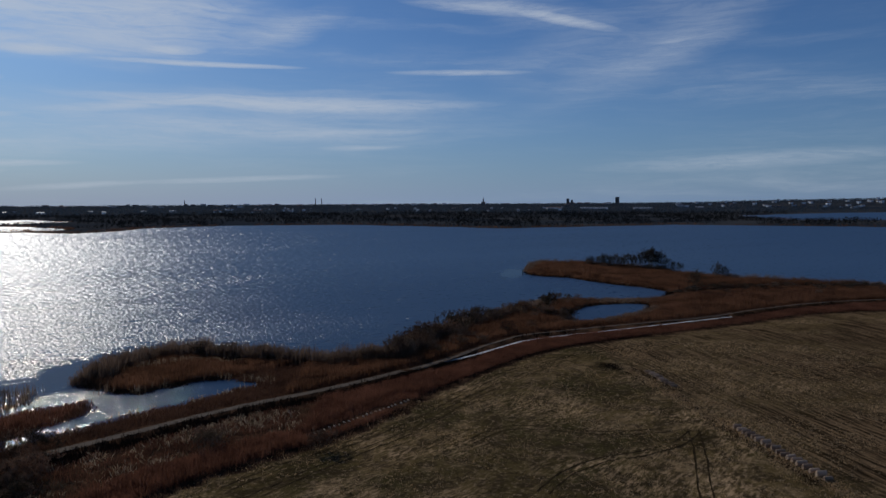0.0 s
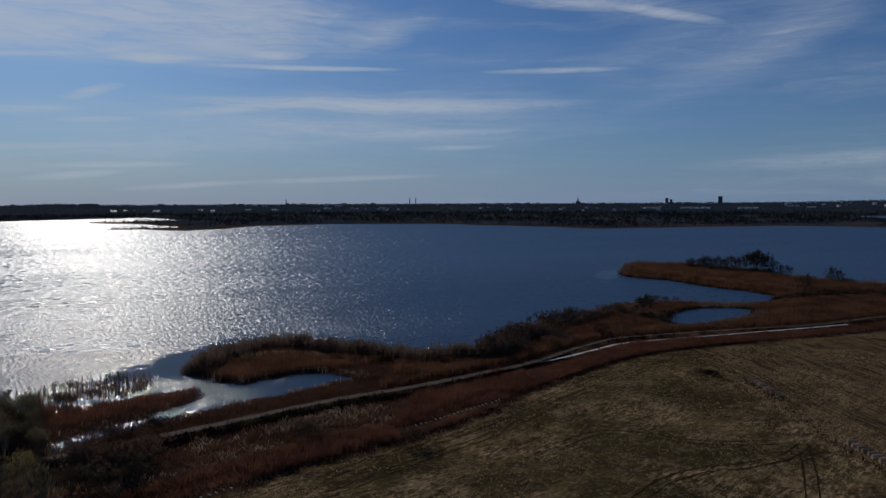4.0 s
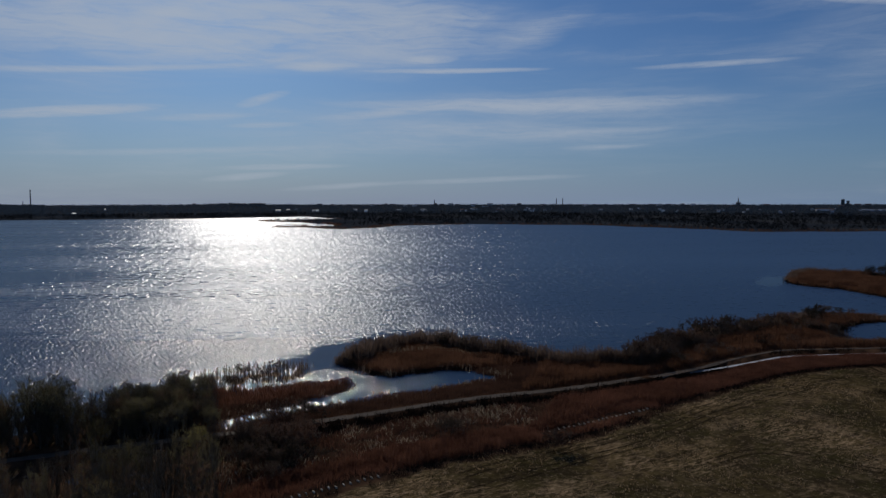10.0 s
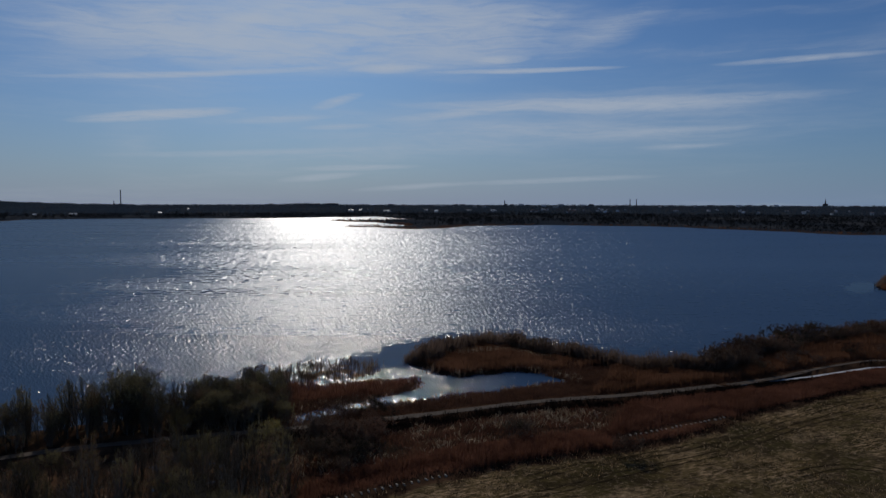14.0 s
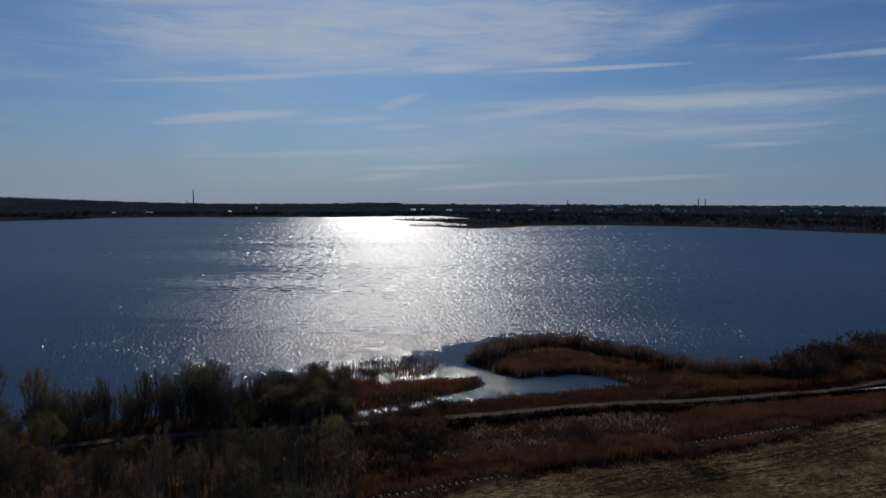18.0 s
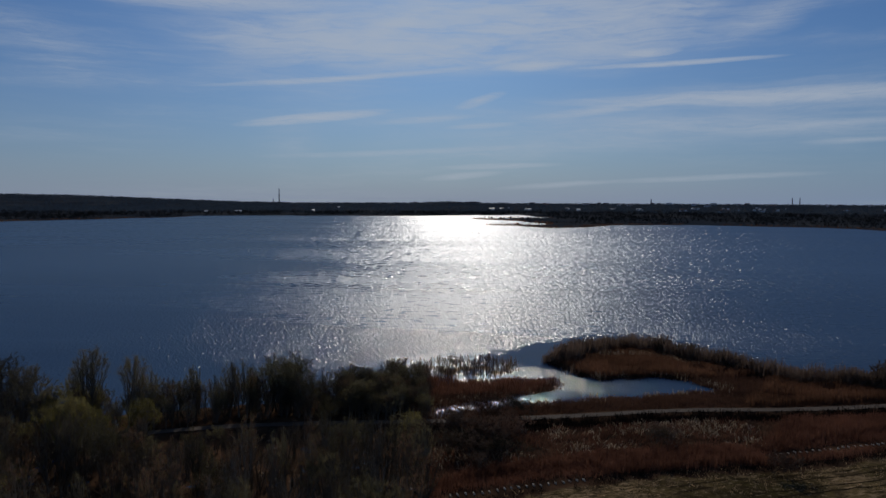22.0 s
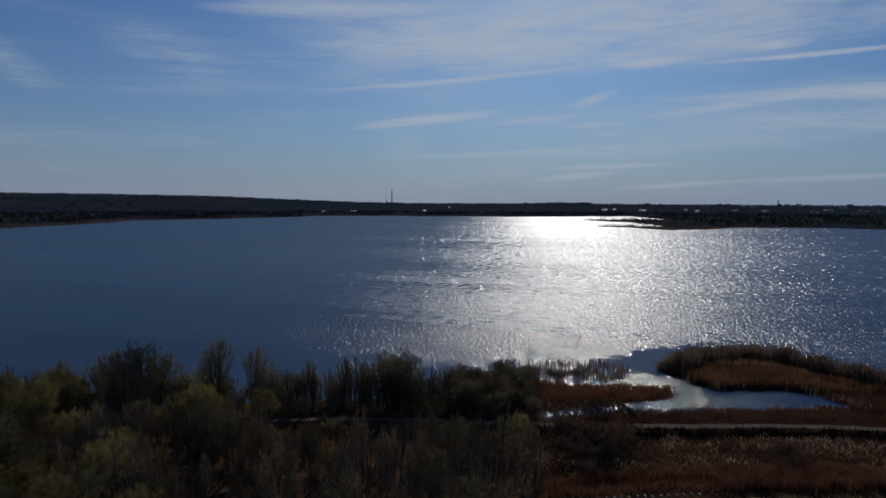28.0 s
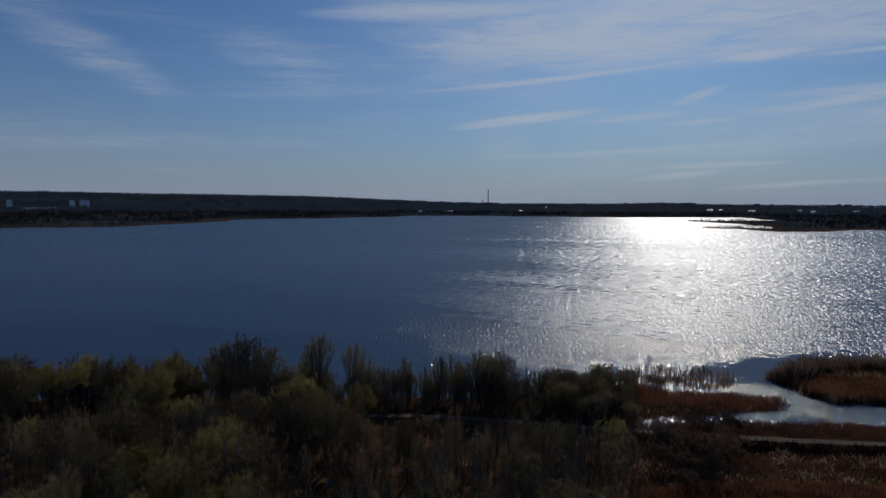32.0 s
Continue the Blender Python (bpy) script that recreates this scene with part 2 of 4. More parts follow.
def water_look(n):
    p = n.add("ShaderNodeNewGeometry").outputs["Position"]
    q = n.add("ShaderNodeSeparateXYZ", {0: p})
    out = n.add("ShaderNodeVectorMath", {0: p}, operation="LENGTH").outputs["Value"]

    # waves sized to the camera's view, larger with range: size, slope, where they begin and end
    def wave(turn, size, slope, begin, end):
        flat = n.mapping(p, rot=(0, 0, radians(turn)), scale=(0.55, 1.05, 1.0), kind="TEXTURE")
        h = n.math("MULTIPLY", n.noise(flat, 1.0 / size, 2.0, 0.5, 0.25), slope * size)
        part_of = n.math("MULTIPLY", n.ramp(out, begin * 0.7, begin * 1.25), n.ramp(out, end * 0.75, end * 1.5, 1.0, 0.0))
        return n.math("MULTIPLY", h, part_of)

    waves = 0.0
    for turn, size, slope, begin, end in ((30, 0.75, 0.20, 1.0, 140.0), (60, 0.98, 0.295, 115.0, 220.0), (56, 1.8, 0.295, 170.0, 370.0), (60, 4.3, 0.295, 305.0, 720.0), (58, 10.0, 0.285, 610.0, 3000.0)):
        waves = n.math("ADD", waves, wave(turn, size, slope, begin, end))
    # gusts roughen it; the lee of the reed spit lies calm; the west is damped to fit the glitter seen by the camera
    ragged = n.noise(n.mapping(p, rot=(0, 0, radians(36)), scale=(2.0, 1.0, 1.0), kind="TEXTURE"), 0.35, 4.0, 0.6)
    gust = n.noise(n.mapping(p, rot=(0, 0, radians(33)), scale=(4.5, 1.0, 1.0), kind="TEXTURE"), 0.014, 4.0, 0.6)
    lee = n.add("ShaderNodeTexGradient", {0: n.mapping(p, (-84.0, 162.0, 0.0), (0, 0, radians(75)), (38.0, 13.5, 400.0), "TEXTURE")}, gradient_type="SPHERICAL").outputs["Fac"]
    tip = n.add("ShaderNodeTexGradient", {0: n.mapping(p, (38.0, 372.0, 0.0), (0, 0, radians(80)), (34.0, 9.0, 400.0), "TEXTURE")}, gradient_type="SPHERICAL").outputs["Fac"]
    lee = n.math("MAXIMUM", lee, tip)
    lee = n.ramp(n.math("ADD", lee, n.math("MULTIPLY", n.math("SUBTRACT", ragged, 0.5), 1.9)), 0.02, 0.5)
    side_ramp = n.ramp(n.math("ADD", q.outputs[0], n.math("MULTIPLY", q.outputs[1], 0.93)), -220.0, 260.0, 0.75, 1.06)
    # roughness and calm also follow range from the camera, to suit its view
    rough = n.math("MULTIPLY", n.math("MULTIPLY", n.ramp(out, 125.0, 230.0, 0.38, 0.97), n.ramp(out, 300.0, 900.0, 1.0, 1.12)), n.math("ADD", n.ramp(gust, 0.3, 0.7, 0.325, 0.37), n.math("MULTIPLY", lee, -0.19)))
    rough = n.math("MULTIPLY", rough, side_ramp)
    calm = n.math("MULTIPLY", n.math("MULTIPLY", n.math("SUBTRACT", 1.0, n.math("MULTIPLY", lee, 0.95)), side_ramp), n.math("MULTIPLY", n.ramp(gust, 0.3, 0.7, 0.78, 1.08), n.ramp(out, 125.0, 176.0, 0.58, 1.0)))
    normal = n.add("ShaderNodeBump", {"Height": waves, "Strength": calm, "Distance": 1.0}).outputs[0]
    gloss = n.add("ShaderNodeBsdfGlossy", {"Color": (1, 1, 1, 1), "Roughness": rough, "Normal": normal}, distribution="BECKMANN").outputs[0]
    # streaks of lighter and darker sheen are put into the diffuse colour
    deep = n.add("ShaderNodeBsdfDiffuse", {"Color": n.mix(n.ramp(gust, 0.32, 0.68), (0.0240, 0.0525, 0.105, 1), (0.0365, 0.072, 0.131, 1))}).outputs[0]
    fresnel = n.math("MINIMUM", n.math("MULTIPLY", n.add("ShaderNodeFresnel", {"IOR": 1.333}).outputs[0], 0.36), 0.215)
    return n.add("ShaderNodeMixShader", {0: fresnel, 1: deep, 2: gloss}).outputs[0]


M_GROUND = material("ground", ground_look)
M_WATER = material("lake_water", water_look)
M_PATH = mottled("sandy_path", (0.075, 0.054, 0.038), (0.14, 0.105, 0.076), 0.5, 0.95, spec=0.1)
M_STRIP = mottled("pale_strip_tone", (0.60, 0.58, 0.55), (0.84, 0.82, 0.79), 0.3, 0.9, spec=0.2)
M_REED = mottled("dry_reed", (0.078, 0.037, 0.021), (0.25, 0.120, 0.066), 0.10, 0.8, 0.0, island=0.16, thin=0.45)
M_PLUME = mottled("grey_brown_reed", (0.085, 0.056, 0.040), (0.27, 0.182, 0.128), 0.10, 0.8, 0.0, island=0.16, thin=0.45)
M_RUST = mottled("red_brown_reed", (0.092, 0.040, 0.025), (0.27, 0.118, 0.070), 0.10, 0.8, 0.0, island=0.16, thin=0.4)
M_SEDGE = mottled("dark_sedge", (0.062, 0.032, 0.021), (0.205, 0.103, 0.061), 0.05, 0.85, 0.0, island=0.16, thin=0.3)
# dark plants; at the ditch and the reeds' foot this near-black stands for shade
M_DARK = mottled("dark_and_shaded_sedge", (0.014, 0.010, 0.007), (0.050, 0.030, 0.019), 0.1, 0.9, 0.0, island=0.5)
M_PALE = mottled("bleached_reed", (0.24, 0.17, 0.10), (0.52, 0.40, 0.27), 0.05, 0.8, 0.0, island=0.5, thin=0.4)
M_BARK = mottled("grey_brown_bark", (0.075, 0.061, 0.045), (0.23, 0.190, 0.142), 1.5, 0.9, thing=0.4)
M_TWIG = mottled("twigs", (0.070, 0.057, 0.034), (0.23, 0.182, 0.106), 0.4, 0.9, 0.0, island=0.3, thing=0.9, thin=0.45)
M_RUSSET = mottled("russet_twigs", (0.070, 0.038, 0.026), (0.24, 0.132, 0.085), 0.4, 0.9, 0.0, island=0.3, thing=0.9, thin=0.5)
M_BRUSH = mottled("dark_brushwood", (0.034, 0.027, 0.018), (0.115, 0.085, 0.054), 0.4, 0.9, 0.0, island=0.4, thing=0.6, thin=0.4)
M_BUD = mottled("olive_buds", (0.090, 0.078, 0.030), (0.29, 0.240, 0.092), 0.3, 0.8, 0.0, island=0.3, thing=0.9, thin=0.5)
M_LEAF = mottled("young_willow_leaves", (0.20, 0.162, 0.040), (0.47, 0.375, 0.110), 0.3, 0.7, 0.0, island=0.5, thing=0.5, thin=0.45)
M_BALE = mottled("weathered_straw", (0.20, 0.13, 0.085), (0.52, 0.38, 0.26), 2.0, 0.9, thing=0.3)
M_STRAW = mottled("bleached_grass", (0.25, 0.166, 0.088), (0.58, 0.405, 0.225), 0.12, 0.85, 0.0, island=0.5, thin=0.5)
M_GRASS = mottled("dull_grass", (0.056, 0.042, 0.019), (0.125, 0.092, 0.044), 0.3, 0.85, 0.0, island=0.5, thin=0.3)
M_RUT = mottled("wheel_ruts", (0.018, 0.013, 0.007), (0.050, 0.034, 0.018), 0.6, 1.0, 0.0, spec=0.0)
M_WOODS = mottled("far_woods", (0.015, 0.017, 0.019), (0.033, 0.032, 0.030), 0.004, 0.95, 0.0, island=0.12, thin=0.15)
# bluish aerial haze is mixed into this base colour
M_HILLS = mottled("haze_tinted_far_woods", (0.038, 0.056, 0.078), (0.064, 0.082, 0.104), 0.004, 0.95, 0.0, island=0.2, thin=0.5)
M_CONCRETE = mottled("far_concrete", (0.10, 0.10, 0.105), (0.20, 0.20, 0.21), 0.05, 0.9)
M_WHITE = mottled("far_white_wall", (0.70, 0.71, 0.72), (0.88, 0.89, 0.90), 0.05, 0.7, spec=0.3)
M_ROOF = mottled("far_roof", (0.10, 0.07, 0.06), (0.24, 0.17, 0.14), 0.05, 0.8, thing=0.6)
M_METAL = mottled("sheet_metal_roof", (0.30, 0.31, 0.33), (0.50, 0.52, 0.54), 0.05, 0.5, spec=0.4)
M_CHALK = mottled("pale_straw", (0.48, 0.38, 0.26), (0.76, 0.64, 0.47), 2.0, 0.9, thing=0.3)
M_DARKWOOD = mottled("weathered_dark_wood", (0.030, 0.024, 0.019), (0.075, 0.060, 0.047), 1.5, 0.9)
M_GLASS = mottled("far_windows", (0.02, 0.025, 0.03), (0.05, 0.06, 0.07), 0.1, 0.2, 0.0, spec=0.5)

# ======== mesh helpers ========


def mesh(name, verts, faces, mats, slots=None, smooth=False):
    me = bpy.data.meshes.new(name)
    me.from_pydata([tuple(v) for v in verts], [], faces)
    for m in mats if isinstance(mats, (list, tuple)) else [mats]:
        me.materials.append(m)
    if slots is not None:
        me.polygons.foreach_set("material_index", np.asarray(slots, dtype=np.int32))
    if smooth:
        me.polygons.foreach_set("use_smooth", np.ones(len(me.polygons), dtype=bool))
    me.update()
    return me


def part(name, me, parent, label="", at=None):
    ob = new(name, me)
    ob.parent = parent
    if at is not None:
        ob.matrix_basis = at
    return tagged(ob, label)


def box(x0, y0, z0, x1, y1, z1):
    v = [(x, y, z) for z in (z0, z1) for x, y in ((x0, y0), (x1, y0), (x1, y1), (x0, y1))]
    return v, [(3, 2, 1, 0), (4, 5, 6, 7), (0, 1, 5, 4), (1, 2, 6, 5), (2, 3, 7, 6), (3, 0, 4, 7)]


def spline(points, step, closed=False):
    """A smooth line through the points, as an array."""
    p = [np.array(q, float) for q in points]
    n, out = len(p), []
    for i in range(n if closed else n - 1):
        a, b, c, d = (p[k % n] if closed else p[min(max(k, 0), n - 1)] for k in (i - 1, i, i + 1, i + 2))
        m = max(1, int(np.linalg.norm(c - b) / step))
        for k in range(m):
            t = k / m
            out.append(0.5 * (2 * b + (c - a) * t + (2 * a - 5 * b + 4 * c - d) * t * t + (3 * b - a - 3 * c + d) * t ** 3))
    if not closed:
        out.append(p[-1])
    return np.array(out)


def distance(x, y, line, closed=False):
    """The distance of each point from a polyline."""
    best = np.full(x.shape, 1e9)
    n = len(line)
    for i in range(n if closed else n - 1):
        (ax, ay), (bx, by) = line[i], line[(i + 1) % n]
        dx, dy = bx - ax, by - ay
        t = np.clip(((x - ax) * dx + (y - ay) * dy) / (dx * dx + dy * dy + 1e-9), 0, 1)
        np.minimum(best, (x - ax - t * dx) ** 2 + (y - ay - t * dy) ** 2, out=best)
    return np.sqrt(best)


def inside(x, y, line):
    odd = np.zeros(x.shape, bool)
    n = len(line)
    for i in range(n):
        (ax, ay), (bx, by) = line[i], line[(i + 1) % n]
        if ay != by:
            odd ^= ((ay > y) != (by > y)) & (x < (bx - ax) * (y - ay) / (by - ay) + ax)
    return odd


def depth_in(x, y, line):
    """Signed distance: positive inside the closed line."""
    d = distance(x, y, line, True)
    return np.where(inside(x, y, line), d, -d)


def wobble(x, y, size, seed=0.0):
    """Smooth cheap noise in -1..1."""
    a = np.sin(x / size * 2.1 + seed + 1.7 * np.sin(y / size * 1.3 + seed)) + np.sin(y / size * 2.4 - seed + 1.5 * np.sin(x / size * 1.7))
    b = np.sin((x + y) / size * 4.3 + seed * 2) * np.sin((x - y) / size * 3.9 + 1.0)
    return (a + 0.8 * b) / 2.8


# ======== plan ========
NEAR_SHORE = [(-420, -420), (-215, -70), (-176, -25), (-159, 6), (-142, 36), (-123, 62), (-108, 82), (-99, 97), (-100, 108), (-106, 116), (-104, 126), (-93, 140), (-86, 140),
              (-82, 133), (-90, 119), (-92, 112), (-84, 119), (-77, 126), (-70, 132), (-68, 128), (-72, 117), (-76, 110), (-80, 100), (-76, 96), (-69, 107), (-64, 116), (-57, 125),
              (-48, 134), (-39, 147), (-47, 152), (-55, 149), (-63, 141), (-68, 140), (-76, 145), (-81, 149)]
FAR_SIDE_OF_REEDS = [(-80, 158), (-77, 170), (-71, 176), (-60, 175), (-41, 170), (-27, 167), (-13, 172), (-10, 184), (-5, 195), (0, 198), (3, 214), (18, 232), (30, 251), (38, 268),
                     (48, 272), (72, 270), (88, 274), (97, 292), (90, 308), (80, 320), (71, 335), (63, 350), (52, 354), (45, 368), (47, 388), (60, 418), (80, 421),
                     (100, 398), (115, 378), (140, 336), (165, 322), (200, 306), (300, 285), (620, 250)]
FAR_SHORE = [(1400, 500), (1000, 800), (612, 947), (364, 1062), (177, 994), (83, 944), (13, 1011), (-170, 1125), (-347, 1095), (-440, 998), (-430, 905), (-461, 850), (-540, 885),
             (-590, 878), (-600, 905), (-530, 960), (-560, 1010), (-660, 1080), (-815, 1135), (-720, 1330), (-900, 1490), (-960, 1371), (-1043, 1209), (-1278, 1035),
             (-1383, 885), (-1310, 790), (-1269, 428), (-1185, 380), (-1027, 174), (-1060, 46), (-1050, -250), (-700, -600)]
LAKE = np.vstack([spline(NEAR_SHORE + FAR_SIDE_OF_REEDS, 12.0), np.array(FAR_SHORE, float)])
POND = spline([(46, 244), (62, 259), (76, 259), (70, 243), (56, 228), (44, 221)], 5.0, True)
LAGOON = spline([(697, 1609), (1241, 1921), (1500, 1500), (799, 1236), (657, 1293)], 200.0, True)
FIELD = spline([(-60, 35), (-49, 70), (-36, 91), (-26, 102), (-19, 108), (-7, 125), (-1, 138), (8, 151), (22, 170), (34, 181), (50, 190), (91, 211), (128, 231), (160, 238),
                (240, 240), (300, 100), (220, -120), (0, -160), (-70, -60)], 10.0, True)
ROAD = spline([(-142, 0), (-124, 32), (-109, 55.5), (-101, 67), (-89, 79), (-71.5, 94.5), (-55, 111), (-41, 126), (-22, 142), (-2, 163), (10, 180), (20, 193), (27, 198), (55, 211), (87, 225), (114, 242),
               (141, 255), (171, 263), (260, 275)], 4.0)
OLD_BANK = spline([(74, 279), (98, 284), (112, 290), (137, 301), (160, 304), (200, 299), (260, 286)], 6.0)
DITCH = spline([(-6, 158), (-3, 162), (9, 174), (19, 186), (27, 193), (55, 207), (97, 228)], 4.0)
BELT = np.vstack([ROAD[::2], spline([(240, 240), (160, 238), (128, 231), (91, 211), (50, 190), (34, 181), (22, 170), (8, 151), (-1, 138), (-7, 125), (-19, 108), (-26, 102), (-36, 91), (-49, 70), (-60, 35)], 10.0)])
ROWS_IN_REEDS = (((-53.0, 71.0), (-41.4, 87.0)), ((-22.0, 114.0), (-7.0, 133.0)))
BALE_ROW = ((49.4, 113.0), (52.6, 91.6))


def land(x, y):
    """How far inland each point lies, in metres; negative in the water."""
    r = np.hypot(x, y)
    size = np.clip(r / 40.0, 3.0, 60.0)
    k = np.clip(r / 160.0, 0.5, 8.0)
    u, v = x + k * wobble(x, y, size, 0.3), y + k * wobble(y, x, size, 1.9)
    return np.minimum(np.minimum(-depth_in(u, v, LAKE), -depth_in(u, v, POND)), np.where(r > 900, -depth_in(u, v, LAGOON), 1e9))


def in_grove(x, y):
    """The wood: positive inside, its edge set by heading from the camera to fit the view."""
    return np.degrees(np.arctan2(-x, y)) - 38.5 - 0.8 * wobble(x, y, 9.0)


def ground_height(x, y, s=None):
    s = land(x, y) if s is None else s
    r = np.hypot(x, y)
    h = np.clip(s * 0.14, -1.4, 0.42) + np.where(s > 0, 0.10 * wobble(x, y, 4.0) + 0.06 * wobble(x, y, 1.6, 2.0), 0.0)
    near = r < 480
    f = np.where(near, depth_in(x, y, FIELD), -99.0)
    h = h + np.clip(f * 0.05, 0, 0.9) * near
    d = distance(x, y, ROAD)
    h = np.maximum(h, np.where(near, 0.9 - np.maximum(0, d - 1.8) * 0.75, -9))
    dd = distance(x, y, DITCH)
    h = np.where(near & (dd < 2.0), 0.35, h)
    # flooded hollows in the wood
    wet = near & (in_grove(x, y) > 1.5) & (d > 5) & (s > 4) & (f < -2)
    h = np.where(wet & (wobble(x, y, 3.6, 4.0) < -0.62), -0.15, h)
    # half-drowned reed islets off the track
    drowned = near & (x < -70) & (y > 92) & (y < 142) & (y - x > 190) & (s > 0)
    h = np.where(drowned, np.minimum(h, np.where(y - x > 209, -0.06, 0.10) + 0.22 * wobble(x, y, 2.6, 1.0) + 0.12 * wobble(x, y, 7.0, 5.0)), h)
    # wooded hill behind the western shore, low rises on the skyline
    az = np.degrees(np.arctan2(-x, y))
    slope = np.clip((r - 3000) / 1300, 0, 1)
    slope = slope * slope * (3 - 2 * slope)
    hill = np.interp(az, [-60, -33, -26, -20, -14, 0, 30, 34, 37, 40, 50, 54, 60, 65, 72, 78, 85, 95, 120], [34, 34, 26, 14, 10, 8, 8, 10, 18, 10, 8, 12, 30, 46, 54, 58, 66, 66, 30])
    h = h + slope * hill * (1 + 0.04 * wobble(az * 60, r * 0.2, 60.0)) * (s > 0)
    return h


# ======== the ground: one sheet to the horizon, and the water over it ========
def build_ground():
    turn = np.radians(np.concatenate([np.arange(-44, 96, 0.2), np.arange(96, 316, 4.0)]))
    ring = np.concatenate([[0.01], np.geomspace(8.0, 4900.0, 450)])
    na, nr = len(turn), len(ring)
    r, a = np.meshgrid(ring, turn, indexing="ij")
    x, y = (-r * np.sin(a)).ravel(), (r * np.cos(a)).ravel()
    s = land(x, y)
    z = ground_height(x, y, s)
    co = np.stack([x, y, z], 1)
    i, j = np.meshgrid(np.arange(nr - 1), np.arange(na), indexing="ij")
    k = (j + 1) % na
    quads = np.stack([i * na + j, (i + 1) * na + j, (i + 1) * na + k, i * na + k], -1).reshape(-1, 4)[:, ::-1]
    me = bpy.data.meshes.new("ground")
    me.vertices.add(len(co))
    me.vertices.foreach_set("co", co.ravel())
    me.loops.add(quads.size)
    me.loops.foreach_set("vertex_index", quads.ravel().astype(np.int32))
    me.polygons.add(len(quads))
    me.polygons.foreach_set("loop_start", np.arange(0, quads.size, 4, dtype=np.int32))
    me.polygons.foreach_set("use_smooth", np.ones(len(quads), bool))
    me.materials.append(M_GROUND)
    me.update(calc_edges=True)
    d = np.array(BALE_ROW[1]) - np.array(BALE_ROW[0])
    d /= np.linalg.norm(d)
    beyond = -((x - BALE_ROW[0][0]) * d[1] - (y - BALE_ROW[0][1]) * d[0])
    road = distance(x, y, ROAD)
    fields = depth_in(x, y, FIELD)
    litter = ((road > 5) & (road < 26) & (fields < -9) & (y < 170) & (s > 3)).astype(float)
    for name, values in (("field", fields), ("stubble", beyond), ("far", np.hypot(x, y)), ("shore", s), ("litter", litter)):
        me.attributes.new(name, "FLOAT", "POINT").data.foreach_set("value", values.astype(np.float32))
    tagged(new("ground", me), "marsh, faded grass field and wooded country round the lake", "ground", kind="structure")


build_ground()
v, f = [(-2600, -900, 0), (2600, -900, 0), (2600, 2400, 0), (-2600, 2400, 0)], [(0, 1, 2, 3)]
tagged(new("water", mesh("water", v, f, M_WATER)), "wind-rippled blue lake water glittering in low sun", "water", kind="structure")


def ribbon(line, half, lift, across=3, jitter=0.15):
    verts, faces = [], []
    n = len(line)
    for i, p in enumerate(line):
        d = line[min(i + 1, n - 1)] - line[max(i - 1, 0)]
        d /= np.linalg.norm(d)
        for k in range(across + 1):
            o = (k / across * 2 - 1) * ((half if np.isscalar(half) else half[i]) + (random.uniform(-jitter, jitter) if k in (0, across) else 0))
            verts.append((p[0] - d[1] * o, p[1] + d[0] * o, lift))
    for i in range(n - 1):
        for k in range(across):
            a = i * (across + 1) + k
            faces.append((a, a + across + 1, a + across + 2, a + 1))
    return verts, faces


v, f = ribbon(ROAD, np.interp(ROAD[:, 0], [-8, 14], [1.0, 0.5]), 0.0)
zz = ground_height(np.array([p[0] for p in v]), np.array([p[1] for p in v]))
v = [(p[0], p[1], max(h, 0.75) + 0.05) for p, h in zip(v, zz)]
tagged(new("path", mesh("path", v, f, M_PATH)), "pale sandy track on a low dike through the reeds", "path", kind="structure")

# plain pale strip laid along the ditch line
v, f = ribbon(DITCH, 0.5, 0.0, 2, 0.08)
tagged(new("concrete_strip", mesh("concrete_strip", [(p[0], p[1], 0.45) for p in v], f, M_STRIP)), "pale strip along the ditch below the dike", "pavement", kind="structure")

# ======== reeds ========


def blades(name, x, y, z, tall, mat, label, per=11, wide=0.042, spread=0.6, lean=0.22):
    """Tufts of thin tapered blades, joined into one mesh."""
    n = len(x)
    rng = np.random.default_rng(len(x))
    bx = np.repeat(x, per) + rng.normal(0, spread, n * per)
    by = np.repeat(y, per) + rng.normal(0, spread, n * per)
    bz = np.repeat(z, per) - 0.1
    h = np.repeat(tall, per) * rng.uniform(0.75, 1.1, n * per)
    a = rng.uniform(0, math.tau, n * per)
    wv = wide * rng.uniform(0.6, 1.3, n * per)
    lx, ly = rng.normal(0, lean, n * per) * h * 0.5, rng.normal(0, lean, n * per) * h * 0.5
    dx, dy = np.cos(a) * wv, np.sin(a) * wv
    co = np.stack([np.stack([bx - dx, by - dy, bz], 1), np.stack([bx + dx, by + dy, bz], 1),
                   np.stack([bx + dx * 0.5 + lx, by + dy * 0.5 + ly, bz + h], 1), np.stack([bx - dx * 0.5 + lx, by - dy * 0.5 + ly, bz + h * 0.97], 1)], 1).reshape(-1, 3)
    m = n * per
    me = bpy.data.meshes.new(name)
    me.vertices.add(m * 4)
    me.vertices.foreach_set("co", co.ravel())
    me.loops.add(m * 4)
    me.loops.foreach_set("vertex_index", np.arange(m * 4, dtype=np.int32))
    me.polygons.add(m)
    me.polygons.foreach_set("loop_start", np.arange(0, m * 4, 4, dtype=np.int32))
    me.materials.append(mat)
    me.update(calc_edges=True)
    return tagged(new(name, me), label, "reeds", kind="stuff")


def scatter(x0, x1, y0, y1, count, seed):
    rng = np.random.default_rng(seed)
    return rng.uniform(x0, x1, count), rng.uniform(y0, y1, count)


